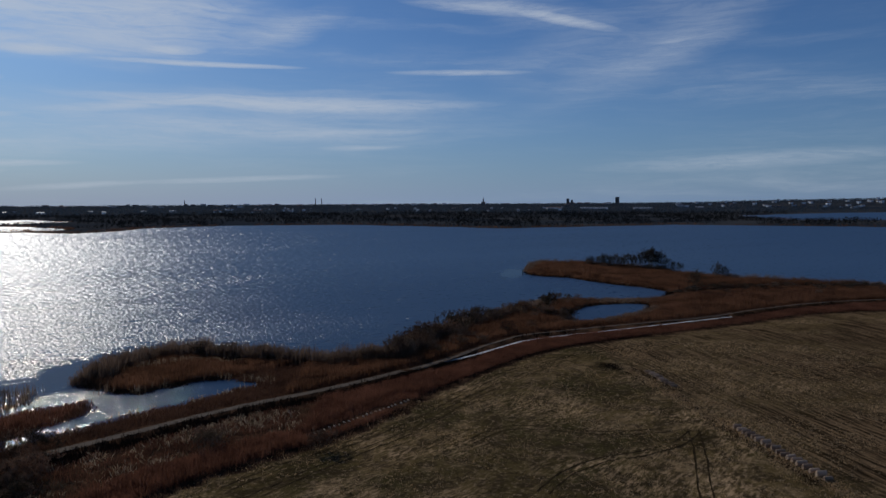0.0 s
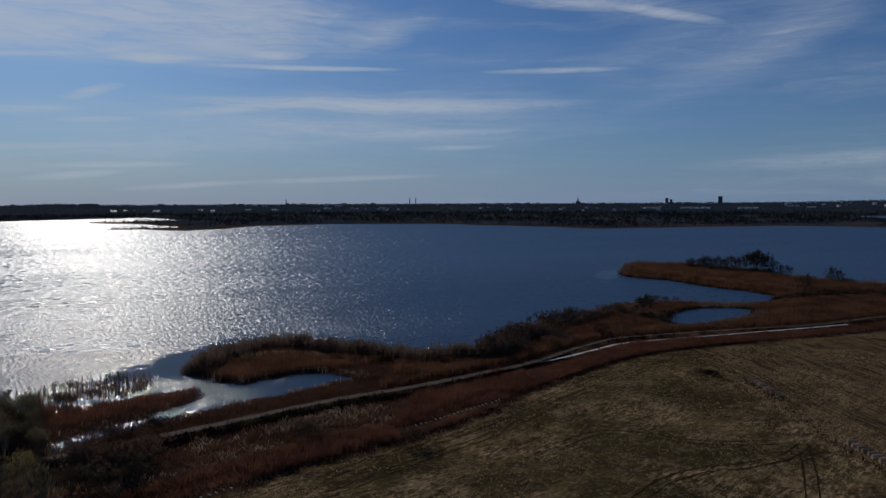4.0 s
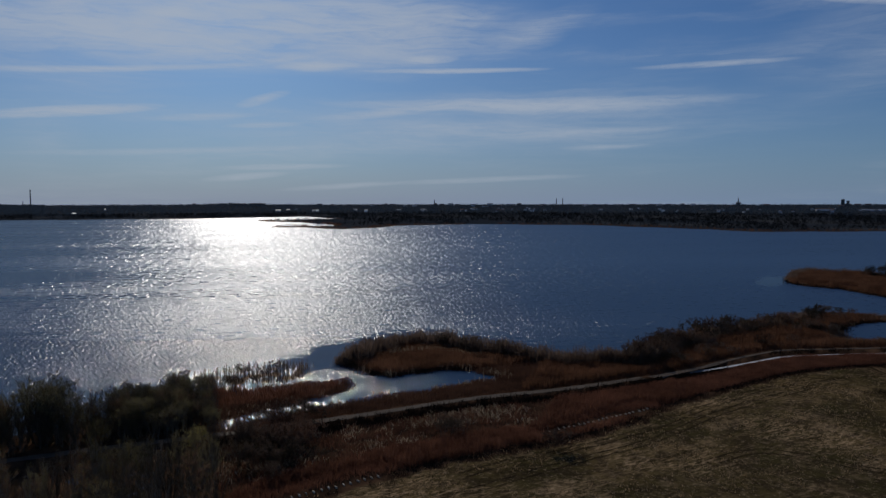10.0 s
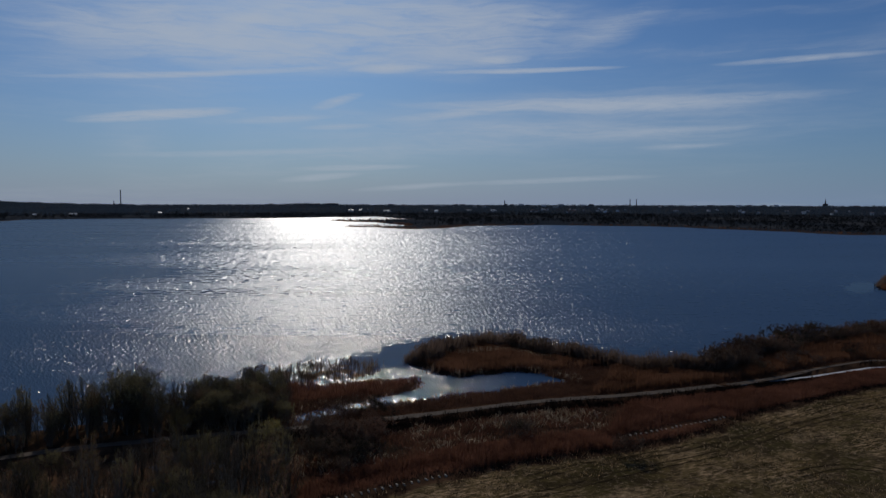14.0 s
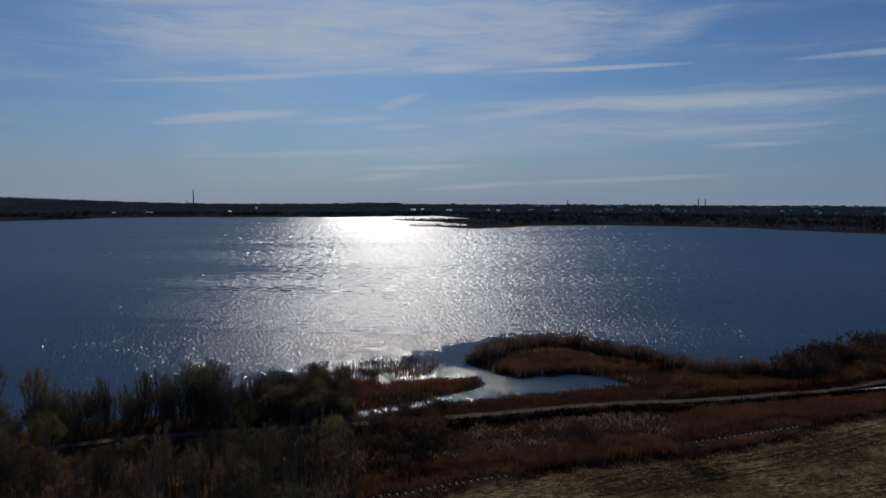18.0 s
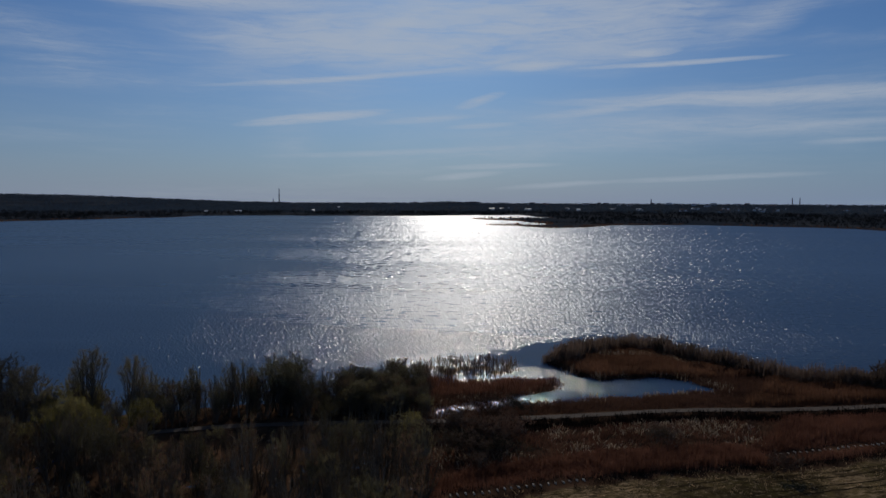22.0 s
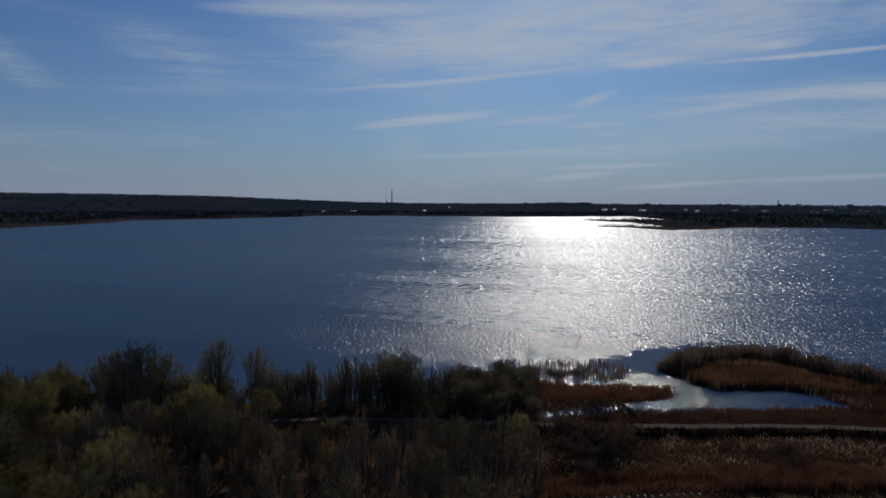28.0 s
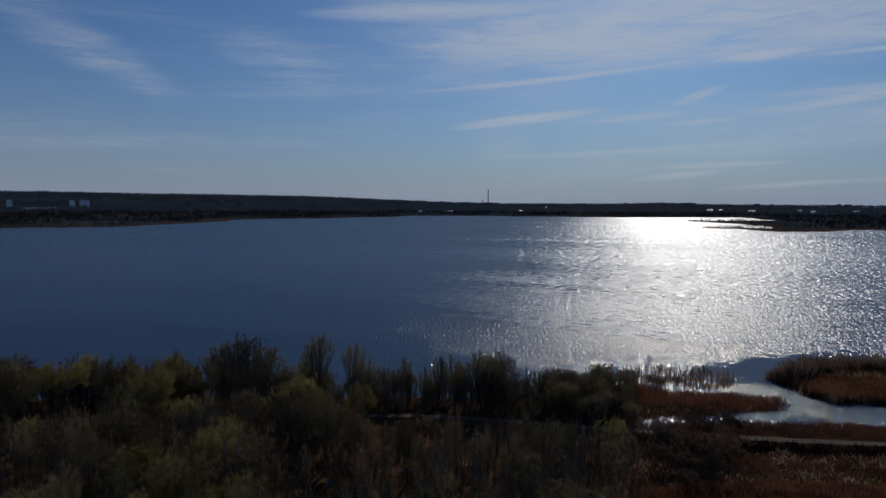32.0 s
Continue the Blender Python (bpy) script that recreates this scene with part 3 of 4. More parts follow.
def reeds():
    x, y = np.concatenate([np.stack(scatter(-115, 60, 60, 200, 80000, 1)), np.stack(scatter(-20, 260, 150, 430, 120000, 2))], 1)
    s, f = land(x, y), depth_in(x, y, FIELD)
    d, dd = distance(x, y, ROAD), distance(x, y, DITCH)
    row = np.minimum(*(distance(x, y, np.array(r)) for r in ROWS_IN_REEDS))
    ok = (s > -0.8) & (f < -0.4) & (d > 1.7) & (dd > 2.0) & (in_grove(x, y) < 0.6) & (row > 1.5)
    x, y, s, f, d, dd, row = (q[ok] for q in (x, y, s, f, d, dd, row))
    z = np.maximum(ground_height(x, y, s), -0.3)
    rng = np.random.default_rng(5)
    chance, patch = rng.uniform(0, 1, len(x)), wobble(x, y, 7.0, 1.0) + 0.5 * wobble(x, y, 2.5, 3.0)
    fieldside = inside(x, y, BELT)
    bank = np.where(fieldside, d < 5.2, d < 3.5)
    edge = fieldside & ~bank & (f > -2.6)
    belt = fieldside & ~bank & ~edge & ((f > -9.5) | (x > -24))
    open_marsh = fieldside & ~bank & ~belt & ~edge
    strip = ~fieldside & ~((x < -70) & (y - x > 190) & (y < 142)) & ~bank & (d < 24) & (x > -85) & (x < -32) & (y - x < 207) & (s < 18)
    islet = (y < 142) & (x < -70) & (y > 92) & (y - x > 190) & ~fieldside & ~bank
    rest = ~(bank | belt | edge | open_marsh | strip | islet)
    rim = rest & (s < 6)
    clump = 1 + 0.55 * wobble(x, y, 1.5, 6.0)
    # rims are split into far and near side as the camera sees them
    water_beyond = land(x * 1.03, y * 1.03) < s
    rim_tall = np.where(water_beyond, np.where((x > 30) & (y < 300), 1.0, np.where(x < 0, 3.3, 2.7)) * clump, 1.2) * np.clip(0.5 + 0.3 * s, 0.45, 1.0)
    uneven = 1 + 0.16 * patch

    def sow(name, mask, tall, mat, label, **more):
        blades(name, x[mask], y[mask], z[mask], np.broadcast_to(tall, x.shape)[mask], mat, label, **more)

    low_row = np.where((row < 5) & (f > -9), 0.6, 1.0)
    bank_line = distance(x, y, OLD_BANK)
    sow("old_bank_sedge", bank_line < 4.0, 1.0, M_DARK, "dark sedge and brush on the old bank behind the reeds", per=10, lean=0.4)
    rest &= bank_line > 3.8
    rim &= bank_line > 3.8
    sow("dark_reeds", rest & ~rim & (patch < -0.35), 1.1, M_SEDGE, "low dark sedge between the reeds")
    sow("reed_bed", rest & ~rim & (patch > -0.55), np.where(y > 300, 2.6, 1.7) * uneven, M_REED, "dense brown dry reeds on the lake shore")
    # shadow line under the reed wall, made with near-black blades
    sow("shore_sedge", rim & ~water_beyond & (s < 1.6), 0.6, M_DARK, "low dark sedge standing for the reed wall's shadow at its foot", per=9)
    sow("inner_reeds", rim & ~water_beyond & (s >= 1.6), 1.6 * uneven, M_REED, "brown reeds on the near side of the spit")
    sow("tall_reeds", rim & water_beyond, rim_tall * uneven, M_PLUME, "tall grey-brown dry reeds fringing the open water", lean=0.3)
    sow("red_reeds", belt, np.where(x > -2, 0.9, 1.4) * uneven * low_row * np.clip(0.5 - 0.25 * f, 0.5, 1.0), M_RUST, "dense rust-red reed belt along the field", per=18, wide=0.03)
    sow("cut_sedge", edge & (chance < 0.75), 0.42, M_DARK, "low near-black sedge along the edge of the field", lean=0.6, per=8)
    sow("edge_straw", edge & (f > -1.4) & (chance > 0.7) & (x < -5), 0.4, M_STRAW, "flattened pale straw along the edge of the field", lean=1.0, per=4)
    sow("sedge", bank & ~fieldside & (chance < 0.8), 0.5, M_SEDGE, "dark sedge on the lakeside bank of the track", lean=0.4)
    # colour of these blades carries the shade of the dike's near slope
    sow("ditch_sedge", fieldside & (d < 5.2) & (d > 1.5) & (dd > 1.5), 0.75, M_DARK, "nearly black sedge in the ditch beside the track, the bank's shade put into its colour", lean=0.3, per=12)
    sow("wet_sedge", strip, 0.8 * uneven, M_SEDGE, "dark red-brown sedge on wet ground", lean=0.4)
    sow("low_reeds", open_marsh & (chance < 0.22) & (patch > -0.4), 0.8 * uneven, M_RUST, "thin broken rust-brown reeds", lean=0.5)
    sow("marsh_sedge", open_marsh & (chance > 0.34) & (chance < 0.7), 0.6 * uneven, M_SEDGE, "dark trodden sedge in the marsh", lean=0.5)
    sow("broken_reeds", open_marsh & (chance > 0.66) & (patch > 0.12) & (f < -11), 0.85, M_PALE, "pale flattened broken reed stalks in the marsh", per=5, lean=1.1, wide=0.075)
    outer = islet & (y - x > 209)
    sow("islet_reeds", islet & ~outer & (chance < 0.85), 1.3 * uneven, M_RUST, "rust-brown reeds on a drowned strip of ground")
    sow("drowned_reeds", outer & (chance < 0.075), 2.0 * uneven, M_PLUME, "sparse grey reeds standing in shallow water", lean=0.15, per=10, spread=1.1)
    shallow = np.hypot((x + 75) / 6, (y - 105) / 9) < 1
    sow("washed_reeds", shallow & (chance < 0.35) & (d > 2.5), 0.5, M_PALE, "pale washed-up reed litter in the shallows", per=6, lean=1.2, wide=0.06)
    sow("shore_reeds", (s < 2.0) & (chance < 0.12) & ~fieldside & (patch > -0.1), 1.4, M_PALE, "bleached reed stalks at the water's edge", per=4)
    hollow = distance(x, y, np.array([(-74.0, 152.0), (-70.0, 160.0), (-62.0, 164.5), (-50.0, 163.0)])) < 1.6
    sow("bleached_reeds", hollow & (chance < 0.25), 1.9, M_PALE, "patch of bleached reeds on the spit", per=6)


reeds()

# ======== trees ========


def tube(verts, faces, points, radii, sides):
    base = len(verts)
    for i, (p, r) in enumerate(zip(points, radii)):
        d = (points[min(i + 1, len(points) - 1)] - points[max(i - 1, 0)]).normalized()
        u = d.orthogonal().normalized()
        t = d.cross(u)
        for k in range(sides):
            a = math.tau * k / sides
            verts.append(p + r * (math.cos(a) * u + math.sin(a) * t))
    for i in range(len(points) - 1):
        for k in range(sides):
            a, b = base + i * sides + k, base + i * sides + (k + 1) % sides
            faces.append((a, b, b + sides, a + sides))


def grow(rng, start, way, length, segs, bend, rise):
    points, d = [start], way.normalized()
    for _ in range(segs):
        d = (d + Vector((rng.gauss(0, bend), rng.gauss(0, bend), rng.gauss(0, bend) + rise))).normalized()
        points.append(points[-1] + d * (length / segs))
    return points


def tree_meshes(seed, tall, stems, limbs, reach, base, twigs, leaves, leaf_size, leaf_mat, thick=0.16, flat=1.0, twig_mat=None, twig=0.011, upright=0.0):
    """Meshes of one tree: wood whose limbs rise into a dome, and a crown of twigs and leaves."""
    rng = random.Random(seed)
    wv, wf, cv, cf, slot = [], [], [], [], []

    def sliver(p, q, width, which):
        d = q - p
        u = d.orthogonal()
        u.rotate(Matrix.Rotation(rng.uniform(0, math.tau), 3, d.normalized()))
        u = u.normalized() * width
        i = len(cv)
        cv.extend((p - u, p + u, q))
        cf.append((i, i + 1, i + 2))
        slot.append(which)

    for _ in range(stems):
        lean = 0.03 if stems == 1 else 0.20
        foot = Vector((rng.gauss(0, 0.22 * (stems - 1)), rng.gauss(0, 0.22 * (stems - 1)), -0.4))
        trunk = grow(rng, foot, Vector((rng.gauss(0, lean), rng.gauss(0, lean), 1)), tall * rng.uniform(0.70, 0.86), 7, 0.05, 0.10)
        radius = thick * tall / 13 / (1 + 0.25 * (stems - 1))
        tube(wv, wf, trunk, [radius * (1 - 0.85 * i / 7) for i in range(8)], 6)
        axis = trunk[-1]
        for k in range(limbs):
            f = base * 0.6 + (0.9 - base * 0.6) * (k + rng.random()) / limbs
            i = min(int(f * 7), 6)
            p = trunk[i].lerp(trunk[i + 1], f * 7 - i)
            a, rho = rng.uniform(0, math.tau), math.sqrt(rng.random())
            up = base + (1 - base) * math.sqrt(max(0.0, 1 - (0.93 * rho) ** 2)) * rng.uniform(0.86, 1.0) * flat
            end = Vector((axis.x * 0.6 + reach * rho * math.cos(a), axis.y * 0.6 + reach * rho * math.sin(a), max(tall * up, p.z + 0.8)))
            mid = p.lerp(end, 0.45) + Vector(((end.x - p.x) * 0.12, (end.y - p.y) * 0.12, -0.02 * tall)) + Vector((rng.gauss(0, 0.2), rng.gauss(0, 0.2), 0))
            limb = [p * (1 - t) ** 2 + mid * 2 * t * (1 - t) + end * t * t + Vector((rng.gauss(0, 0.07), rng.gauss(0, 0.07), 0)) for t in (0, 0.25, 0.5, 0.75, 1.0)]
            tube(wv, wf, limb, [radius * 0.42 * (1 - f * 0.6) * (1 - 0.22 * j) for j in range(5)], 4)
            out = (end - p).normalized()
            for m in range(5):
                g = rng.uniform(0.6, 1.0)
                j = min(int(g * 4), 3)
                q = limb[j].lerp(limb[j + 1], g * 4 - j)
                d = out + Vector((rng.gauss(0, 0.6), rng.gauss(0, 0.6), rng.gauss(0.35, 0.35)))
                sub = grow(rng, q, d, reach * rng.uniform(0.12, 0.28), 2, 0.18, 0.10)
                tube(wv, wf, sub, [0.030, 0.020, 0.010], 3)
                for t in range(twigs):
                    e = rng.uniform(0.1, 1.0) * 2
                    j2 = min(int(e), 1)
                    o = sub[j2].lerp(sub[j2 + 1], e - j2)
                    tip = o + ((sub[2] - sub[0]).normalized() * 0.7 + Vector((rng.gauss(0, 0.6 - 0.3 * upright), rng.gauss(0, 0.6 - 0.3 * upright), rng.gauss(0.15 + 0.9 * upright, 0.45)))).normalized() * rng.uniform(0.30, 0.72) * tall / 12
                    sliver(o, tip, twig, 0)
                    for _ in range(leaves):
                        c = o.lerp(tip, rng.uniform(0.2, 1.05)) + Vector((rng.gauss(0, 0.07), rng.gauss(0, 0.07), rng.gauss(0, 0.07)))
                        sliver(c, c + Vector((rng.gauss(0, 1), rng.gauss(0, 1), rng.gauss(0, 1))).normalized() * leaf_size * rng.uniform(0.7, 1.4), leaf_size * 0.36, 1)
    # scale to the height asked for
    k = tall / max(v.z for v in cv)
    wv, cv = [v * k for v in wv], [v * k for v in cv]
    return mesh("trunk", wv, wf, M_BARK, smooth=True), mesh("crown", cv, cf, [twig_mat or M_TWIG, leaf_mat], slot)


def make_tree(name, label, group, meshes):
    ob = tagged(new(name), label, "bush" if "bush" in name else "tree", group)
    part("trunk", meshes[0], ob)
    part("crown", meshes[1], ob)
    return ob


def stand(kinds, places, seed, girth=(1.0, 1.32)):
    """Puts copies of the trees at places (x, y, height)."""
    rng = random.Random(seed)
    x, y = np.array([p[0] for p in places], float), np.array([p[1] for p in places], float)
    z = ground_height(x, y)
    for i, (px, py, tall) in enumerate(places):
        ob, own = kinds[rng.randrange(len(kinds))] if len(kinds) > 1 else kinds[0]
        k = tall / own
        m = pose(px, py, max(z[i], -0.1), rng.gauss(0, 2), rng.gauss(0, 2), rng.uniform(0, 360))
        new_ob = copy_thing(ob, m)
        wide = k * rng.uniform(*girth)
        new_ob.scale = (wide, wide, k)


def grove():
    wood = "trees of the lakeside wood"
    slender_label, willow_label = "slender bare grey aspen with upright limbs and a thin crown", "willow with a rounded crown of fresh yellow-green leaves"
    slender = [(make_tree("aspen_tree", slender_label, wood, tree_meshes(10 + i, 12, 1 + i % 2, (34, 20)[i % 2], 1.9, 0.26, 14, 2, 0.042, M_BUD, 0.24, twig_mat=(M_TWIG, M_RUSSET, M_TWIG, M_TWIG)[i], twig=0.007, upright=1.0)), 12) for i in range(4)]
    dark = [(make_tree("alder_tree", "bare dark alder with fine twigs over wet ground", wood, tree_meshes(80 + i, 11, 1 + i, (26, 16, 12)[i], 2.0, 0.30, 10, 0, 0.04, M_BUD, 0.28, twig_mat=M_BRUSH, twig=0.007, upright=1.0)), 11) for i in range(3)]
    russet = [(make_tree("birch_tree", "bare birch with russet twigs and catkins", wood, tree_meshes(95 + i, 11, 2, 18, 2.1, 0.25, 18, 1, 0.04, M_BUD, 0.22, twig_mat=M_RUSSET, twig=0.007, upright=0.6)), 11) for i in range(2)]
    fans = [(make_tree("alder_tree", "broad many-stemmed bare alder fanning out over the wood", wood, tree_meshes(20 + i, 14, 6, 13, 3.6, 0.45, 22, 0, 0.04, M_BUD, 0.30, twig_mat=M_TWIG, twig=0.008)), 14) for i in range(2)]
    poplars = [(make_tree("poplar_tree", "tall slender bare grey poplar over the wood", wood, tree_meshes(50 + i, 16, 1, 52, 3.0, 0.60, 24, 1, 0.04, M_BUD, 0.2, twig=0.008)), 16) for i in range(2)]
    willows = [(make_tree("willow_tree", willow_label, wood, tree_meshes(30 + i, 11, 2, 30, 2.9, 0.36, 24, 4, 0.05, M_LEAF, 0.22, twig=0.006)), 11) for i in range(3)]
    olives = [(make_tree("sallow_tree", "sallow with a dense olive-brown budding crown", wood, tree_meshes(40 + i, 10, 3, 18, 2.6, 0.34, 22, 2, 0.045, M_BUD, 0.22, twig=0.006)), 10) for i in range(3)]
    young = [(make_tree("young_alder", "young bare alder thicket under the taller trees", wood, tree_meshes(110 + i, 6, 4, 12, 1.7, 0.10, 14, 1, 0.045, M_BUD, 0.2, twig_mat=(M_TWIG, M_BRUSH)[i], twig=0.008)), 6) for i in range(2)]
    kinds = {"young": young, "slender": slender, "dark": dark, "russet": russet, "fan": fans, "poplar": poplars, "willow": willows, "olive": olives}
    plots = {key: [] for key in kinds}
    rng = random.Random(77)
    at = lambda az, r: (-r * math.sin(radians(az)), r * math.cos(radians(az)))
    keep = lambda x, y: (land(x, y) > 0.8) & (in_grove(x, y) > 0) & (distance(x, y, ROAD) > 2.4)

    # the belt between the track and the lake; a gap opens to the water
    spots = []
    for p in spline([(-150, -14), (-138, 10), (-126, 32), (-111, 55.5), (-103, 67), (-91, 79.5), (-78, 91)], 1.45):
        for _ in range(5):
            q = rng.uniform(2.6, 15.0)
            spots.append((p[0] - q * 0.78 + rng.gauss(0, 0.6), p[1] + q * 0.62 + rng.gauss(0, 0.6)))
    x, y = np.array(spots).T
    ok = keep(x, y)
    for px, py in zip(x[ok], y[ok]):
        az = math.degrees(math.atan2(-px, py))
        if az > 93 or 62.55 < az < 63.5 or rng.random() < 0.25:
            continue
        tall = float(np.interp(az, [38, 41, 44, 48, 49.5, 51.5, 53, 57.6, 60, 61, 64, 67, 69, 72, 74.5, 79, 84, 88, 93], [5.0, 6.6, 7.6, 8.4, 9.5, 10.0, 9.4, 9.2, 9.3, 9.8, 9.0, 8.3, 9.3, 10.2, 9.8, 10.0, 10.8, 12.4, 13.0]))
        dice = rng.random()
        if az < 49:
            key = "olive" if dice < 0.35 else ("russet" if dice < 0.7 else "dark")
        elif az < 60:
            key = "slender" if dice < 0.80 else ("russet" if dice < 0.9 else "olive")
        elif az < 69:
            key = "olive" if dice < 0.3 else ("slender" if dice < 0.65 else ("russet" if dice < 0.85 else "willow"))
        else:
            key = "willow" if dice < 0.28 else ("olive" if dice < 0.5 else ("slender" if dice < 0.8 else "russet"))
        plots[key].append((px, py, tall * rng.uniform(0.56, 1.0)))

        # young growth between the stems
        for _ in range(1):
            qx, qy = px + rng.gauss(0, 1.6), py + rng.gauss(0, 1.6)
            if land(np.array([qx]), np.array([qy]))[0] > 0.4 and distance(np.array([qx]), np.array([qy]), ROAD)[0] > 2.6:
                plots[rng.choice(("olive", "russet", "young") if az > 60 else ("russet", "young", "young"))].append((qx, qy, tall * rng.uniform(0.25, 0.6)))

    # low mixed growth where the belt runs out into the marsh
    for _ in range(150):
        az, r = rng.uniform(38.6, 46), rng.uniform(121, 150)
        px, py = at(az, r)
        if land(np.array([px]), np.array([py]))[0] > 0.3 and distance(np.array([px]), np.array([py]), ROAD)[0] > 2.6:
            plots[rng.choice(("young", "olive", "russet", "dark"))].append((px, py, rng.uniform(3.0, 5.0) + 0.35 * (az - 38.6)))

    # the wet wood on the near side of the track, lower towards it
    spots = [(gx + rng.uniform(-1.7, 1.7), gy + rng.uniform(-1.7, 1.7)) for gx in np.arange(-128, -26, 3.1) for gy in np.arange(-14, 106, 3.1)]
    x, y = np.array(spots).T
    side = inside(x, y, np.vstack([ROAD[:70], [(60, 60), (-60, -60)]]))
    ok = keep(x, y) & side & (np.hypot(x, y) > 52)
    for px, py in zip(x[ok], y[ok]):
        r, az = math.hypot(px, py), math.degrees(math.atan2(-px, py))
        if az > 93:
            continue
        side_ramp = min(1.0, max(0.0, (az - 61) / 5))
        tall = min(11.3, 41.2 - 0.335 * r + 5.5 * side_ramp)
        if tall < 4.5 or rng.random() < 0.22:
            if tall > 0 and rng.random() < 0.35:
                plots["young"].append((px, py, rng.uniform(1.6, 3.2)))
            continue
        green = wobble(px, py, 13.0, 3.0) + 0.5 * wobble(px, py, 5.0, 1.0) + rng.uniform(-0.3, 0.3)
        dice = rng.random()
        if az > 62 and green > 0.62:
            key = "willow"
        elif az > 60 and green > 0.4:
            key = "olive"
        else:
            key = "dark" if dice < 0.52 else ("slender" if dice < 0.70 else ("russet" if dice < 0.94 else "olive"))
        plots[key].append((px, py, tall * rng.uniform(0.66, 1.12)))

    # tall ones that stand over the canopy, and the willows before the gap
    plots["poplar"] += [(*at(65.0, 127), 15.6), (*at(62.5, 126), 13.9), (*at(65.8, 128), 12.8)]
    plots["fan"] += [(*at(71.0, 127), 15.4), (*at(72.9, 128), 14.2), (*at(69.7, 126), 13.4), (*at(71.8, 129), 14.6), (*at(88.5, 124), 16.5), (*at(87.3, 125), 14.5)]
    plots["slender"] += [(*at(61.4, 126), 11.6), (*at(57.6, 127), 10.4), (*at(53.6, 128), 10.6), (*at(55.0, 128), 10.4), (*at(54.3, 127), 10.3)]
    plots["olive"] += [(*at(50.3, 129), 11.8), (*at(51.6, 129), 11.4), (*at(50.9, 127), 11.2), (*at(49.6, 130), 10.4), (*at(39.6, 100), 6.5), (*at(47.0, 112), 7.5)]
    plots["willow"] += [(*at(66.5, 113), 11.0), (*at(68.0, 112), 10.6), (*at(64.6, 110), 10.2), (*at(77.5, 124), 11.5), (*at(78.8, 122), 11.0), (*at(61.8, 112), 9.5), (*at(40.1, 105), 6.8), (*at(73.0, 92), 11.5), (*at(74.2, 90), 11.2)]
    for seed, key in enumerate(kinds):
        stand(kinds[key], plots[key], seed + 1, (1.0, 1.1) if key == "poplar" else ((0.8, 1.15) if key in ("slender", "dark") else (1.0, 1.35)))
    for group in kinds.values():
        for ob, _ in group:
            for o in (*ob.children, ob):
                bpy.data.objects.remove(o)


def bushes():
    kinds = [(make_tree("willow_bush", "bare dark willow bush among the shore reeds", "bushes on the reed shore", tree_meshes(60 + i, 4, 7, 9, 1.5, 0.05, 26, 0, 0.08, M_BRUSH, 0.12, twig_mat=(M_RUSSET, M_PLUME, M_BRUSH)[i], twig=0.014)), 4) for i in range(3)]
    trees = [(make_tree("shore_tree", "bare dark-brown tree on the reed island", "trees on the reed island", tree_meshes(70 + i, 11, 4, 17, 2.4, 0.15, 24, 0, 0.14, M_BRUSH, twig_mat=M_BRUSH, twig=0.016)), 11) for i in range(2)]
    rng = random.Random(9)
    spots = []
    for p in spline(FAR_SIDE_OF_REEDS[:13], 1.9):  # outer rim of the spit and the bay
        if rng.random() < (0.95 if p[0] > -16 else 0.3):
            k = 1.45 if -16 < p[0] < 10 and p[1] > 170 else 1.0
            spots.append((p[0] + rng.gauss(0.5, 1.2), p[1] - 2 - rng.random() * 3, k * rng.uniform(2.8, 4.6)))
    for x, y, n, wide in ((40, 262, 10, 6), (-78, 152, 5, 3), (-38, 109, 4, 1.6), (-19.3, 105.5, 2, 0.4), (-64, 99, 14, 3.5), (-60, 92, 16, 3.5), (-57, 85, 10, 3), (-66, 91, 8, 2.5), (18, 212, 7, 6), (6, 190, 6, 5), (55, 275, 6, 6), (-2, 176, 5, 4), (-88, 132, 6, 5), (-96, 122, 6, 5), (120, 290, 6, 8), (150, 290, 8, 14), (180, 286, 8, 14), (36, 229, 9, 4), (42, 226, 8, 4), (96, 384, 18, 5), (107, 376, 20, 5), (117, 372, 22, 4), (139, 335, 9, 4), (88, 392, 10, 4)):
        spots += [(x + rng.gauss(0, wide), y + rng.gauss(0, wide), rng.uniform(2.4, 4.2)) for _ in range(n)]
    stand(kinds, [p for p in spots if land(np.array([p[0]]), np.array([p[1]]))[0] > 1.2], 7)
    scrub = []
    for p in spline([(72, 281), (100, 286), (118, 297), (160, 303), (200, 300), (260, 290)], 1.5):  # scrub along the old bank behind the reeds
        scrub.append((p[0] + rng.gauss(0, 1.0), p[1] + rng.gauss(0, 1.6), rng.uniform(1.4, 3.0)))
    stand(kinds, [p for p in scrub if land(np.array([p[0]]), np.array([p[1]]))[0] > 0.3], 17)
    stand(trees, [(37, 232, 9.0), (35, 235, 7.5), (105, 284, 11.0), (134, 333, 9.5), (136, 331, 8.0), (112, 371, 14.5), (109, 373, 12.5), (115, 369, 13.5), (113, 374, 13.0), (117, 371, 12.0), (89, 391, 8.0), (91, 389, 9.0), (93, 388, 9.5), (95, 386, 8.5), (97, 384, 10.0), (99, 383, 8.5), (101, 381, 9.5), (104, 378, 10.5), (106, 377, 9.5), (119, 365, 9.0), (122, 361, 8.0), (124, 358, 7.5), (84, 396, 7.0), (86, 393, 7.5)], 8)
    for ob, _ in kinds + trees:
        for o in (*ob.children, ob):
            bpy.data.objects.remove(o)


grove()
bushes()

# ======== field: bale rows and ruts ========


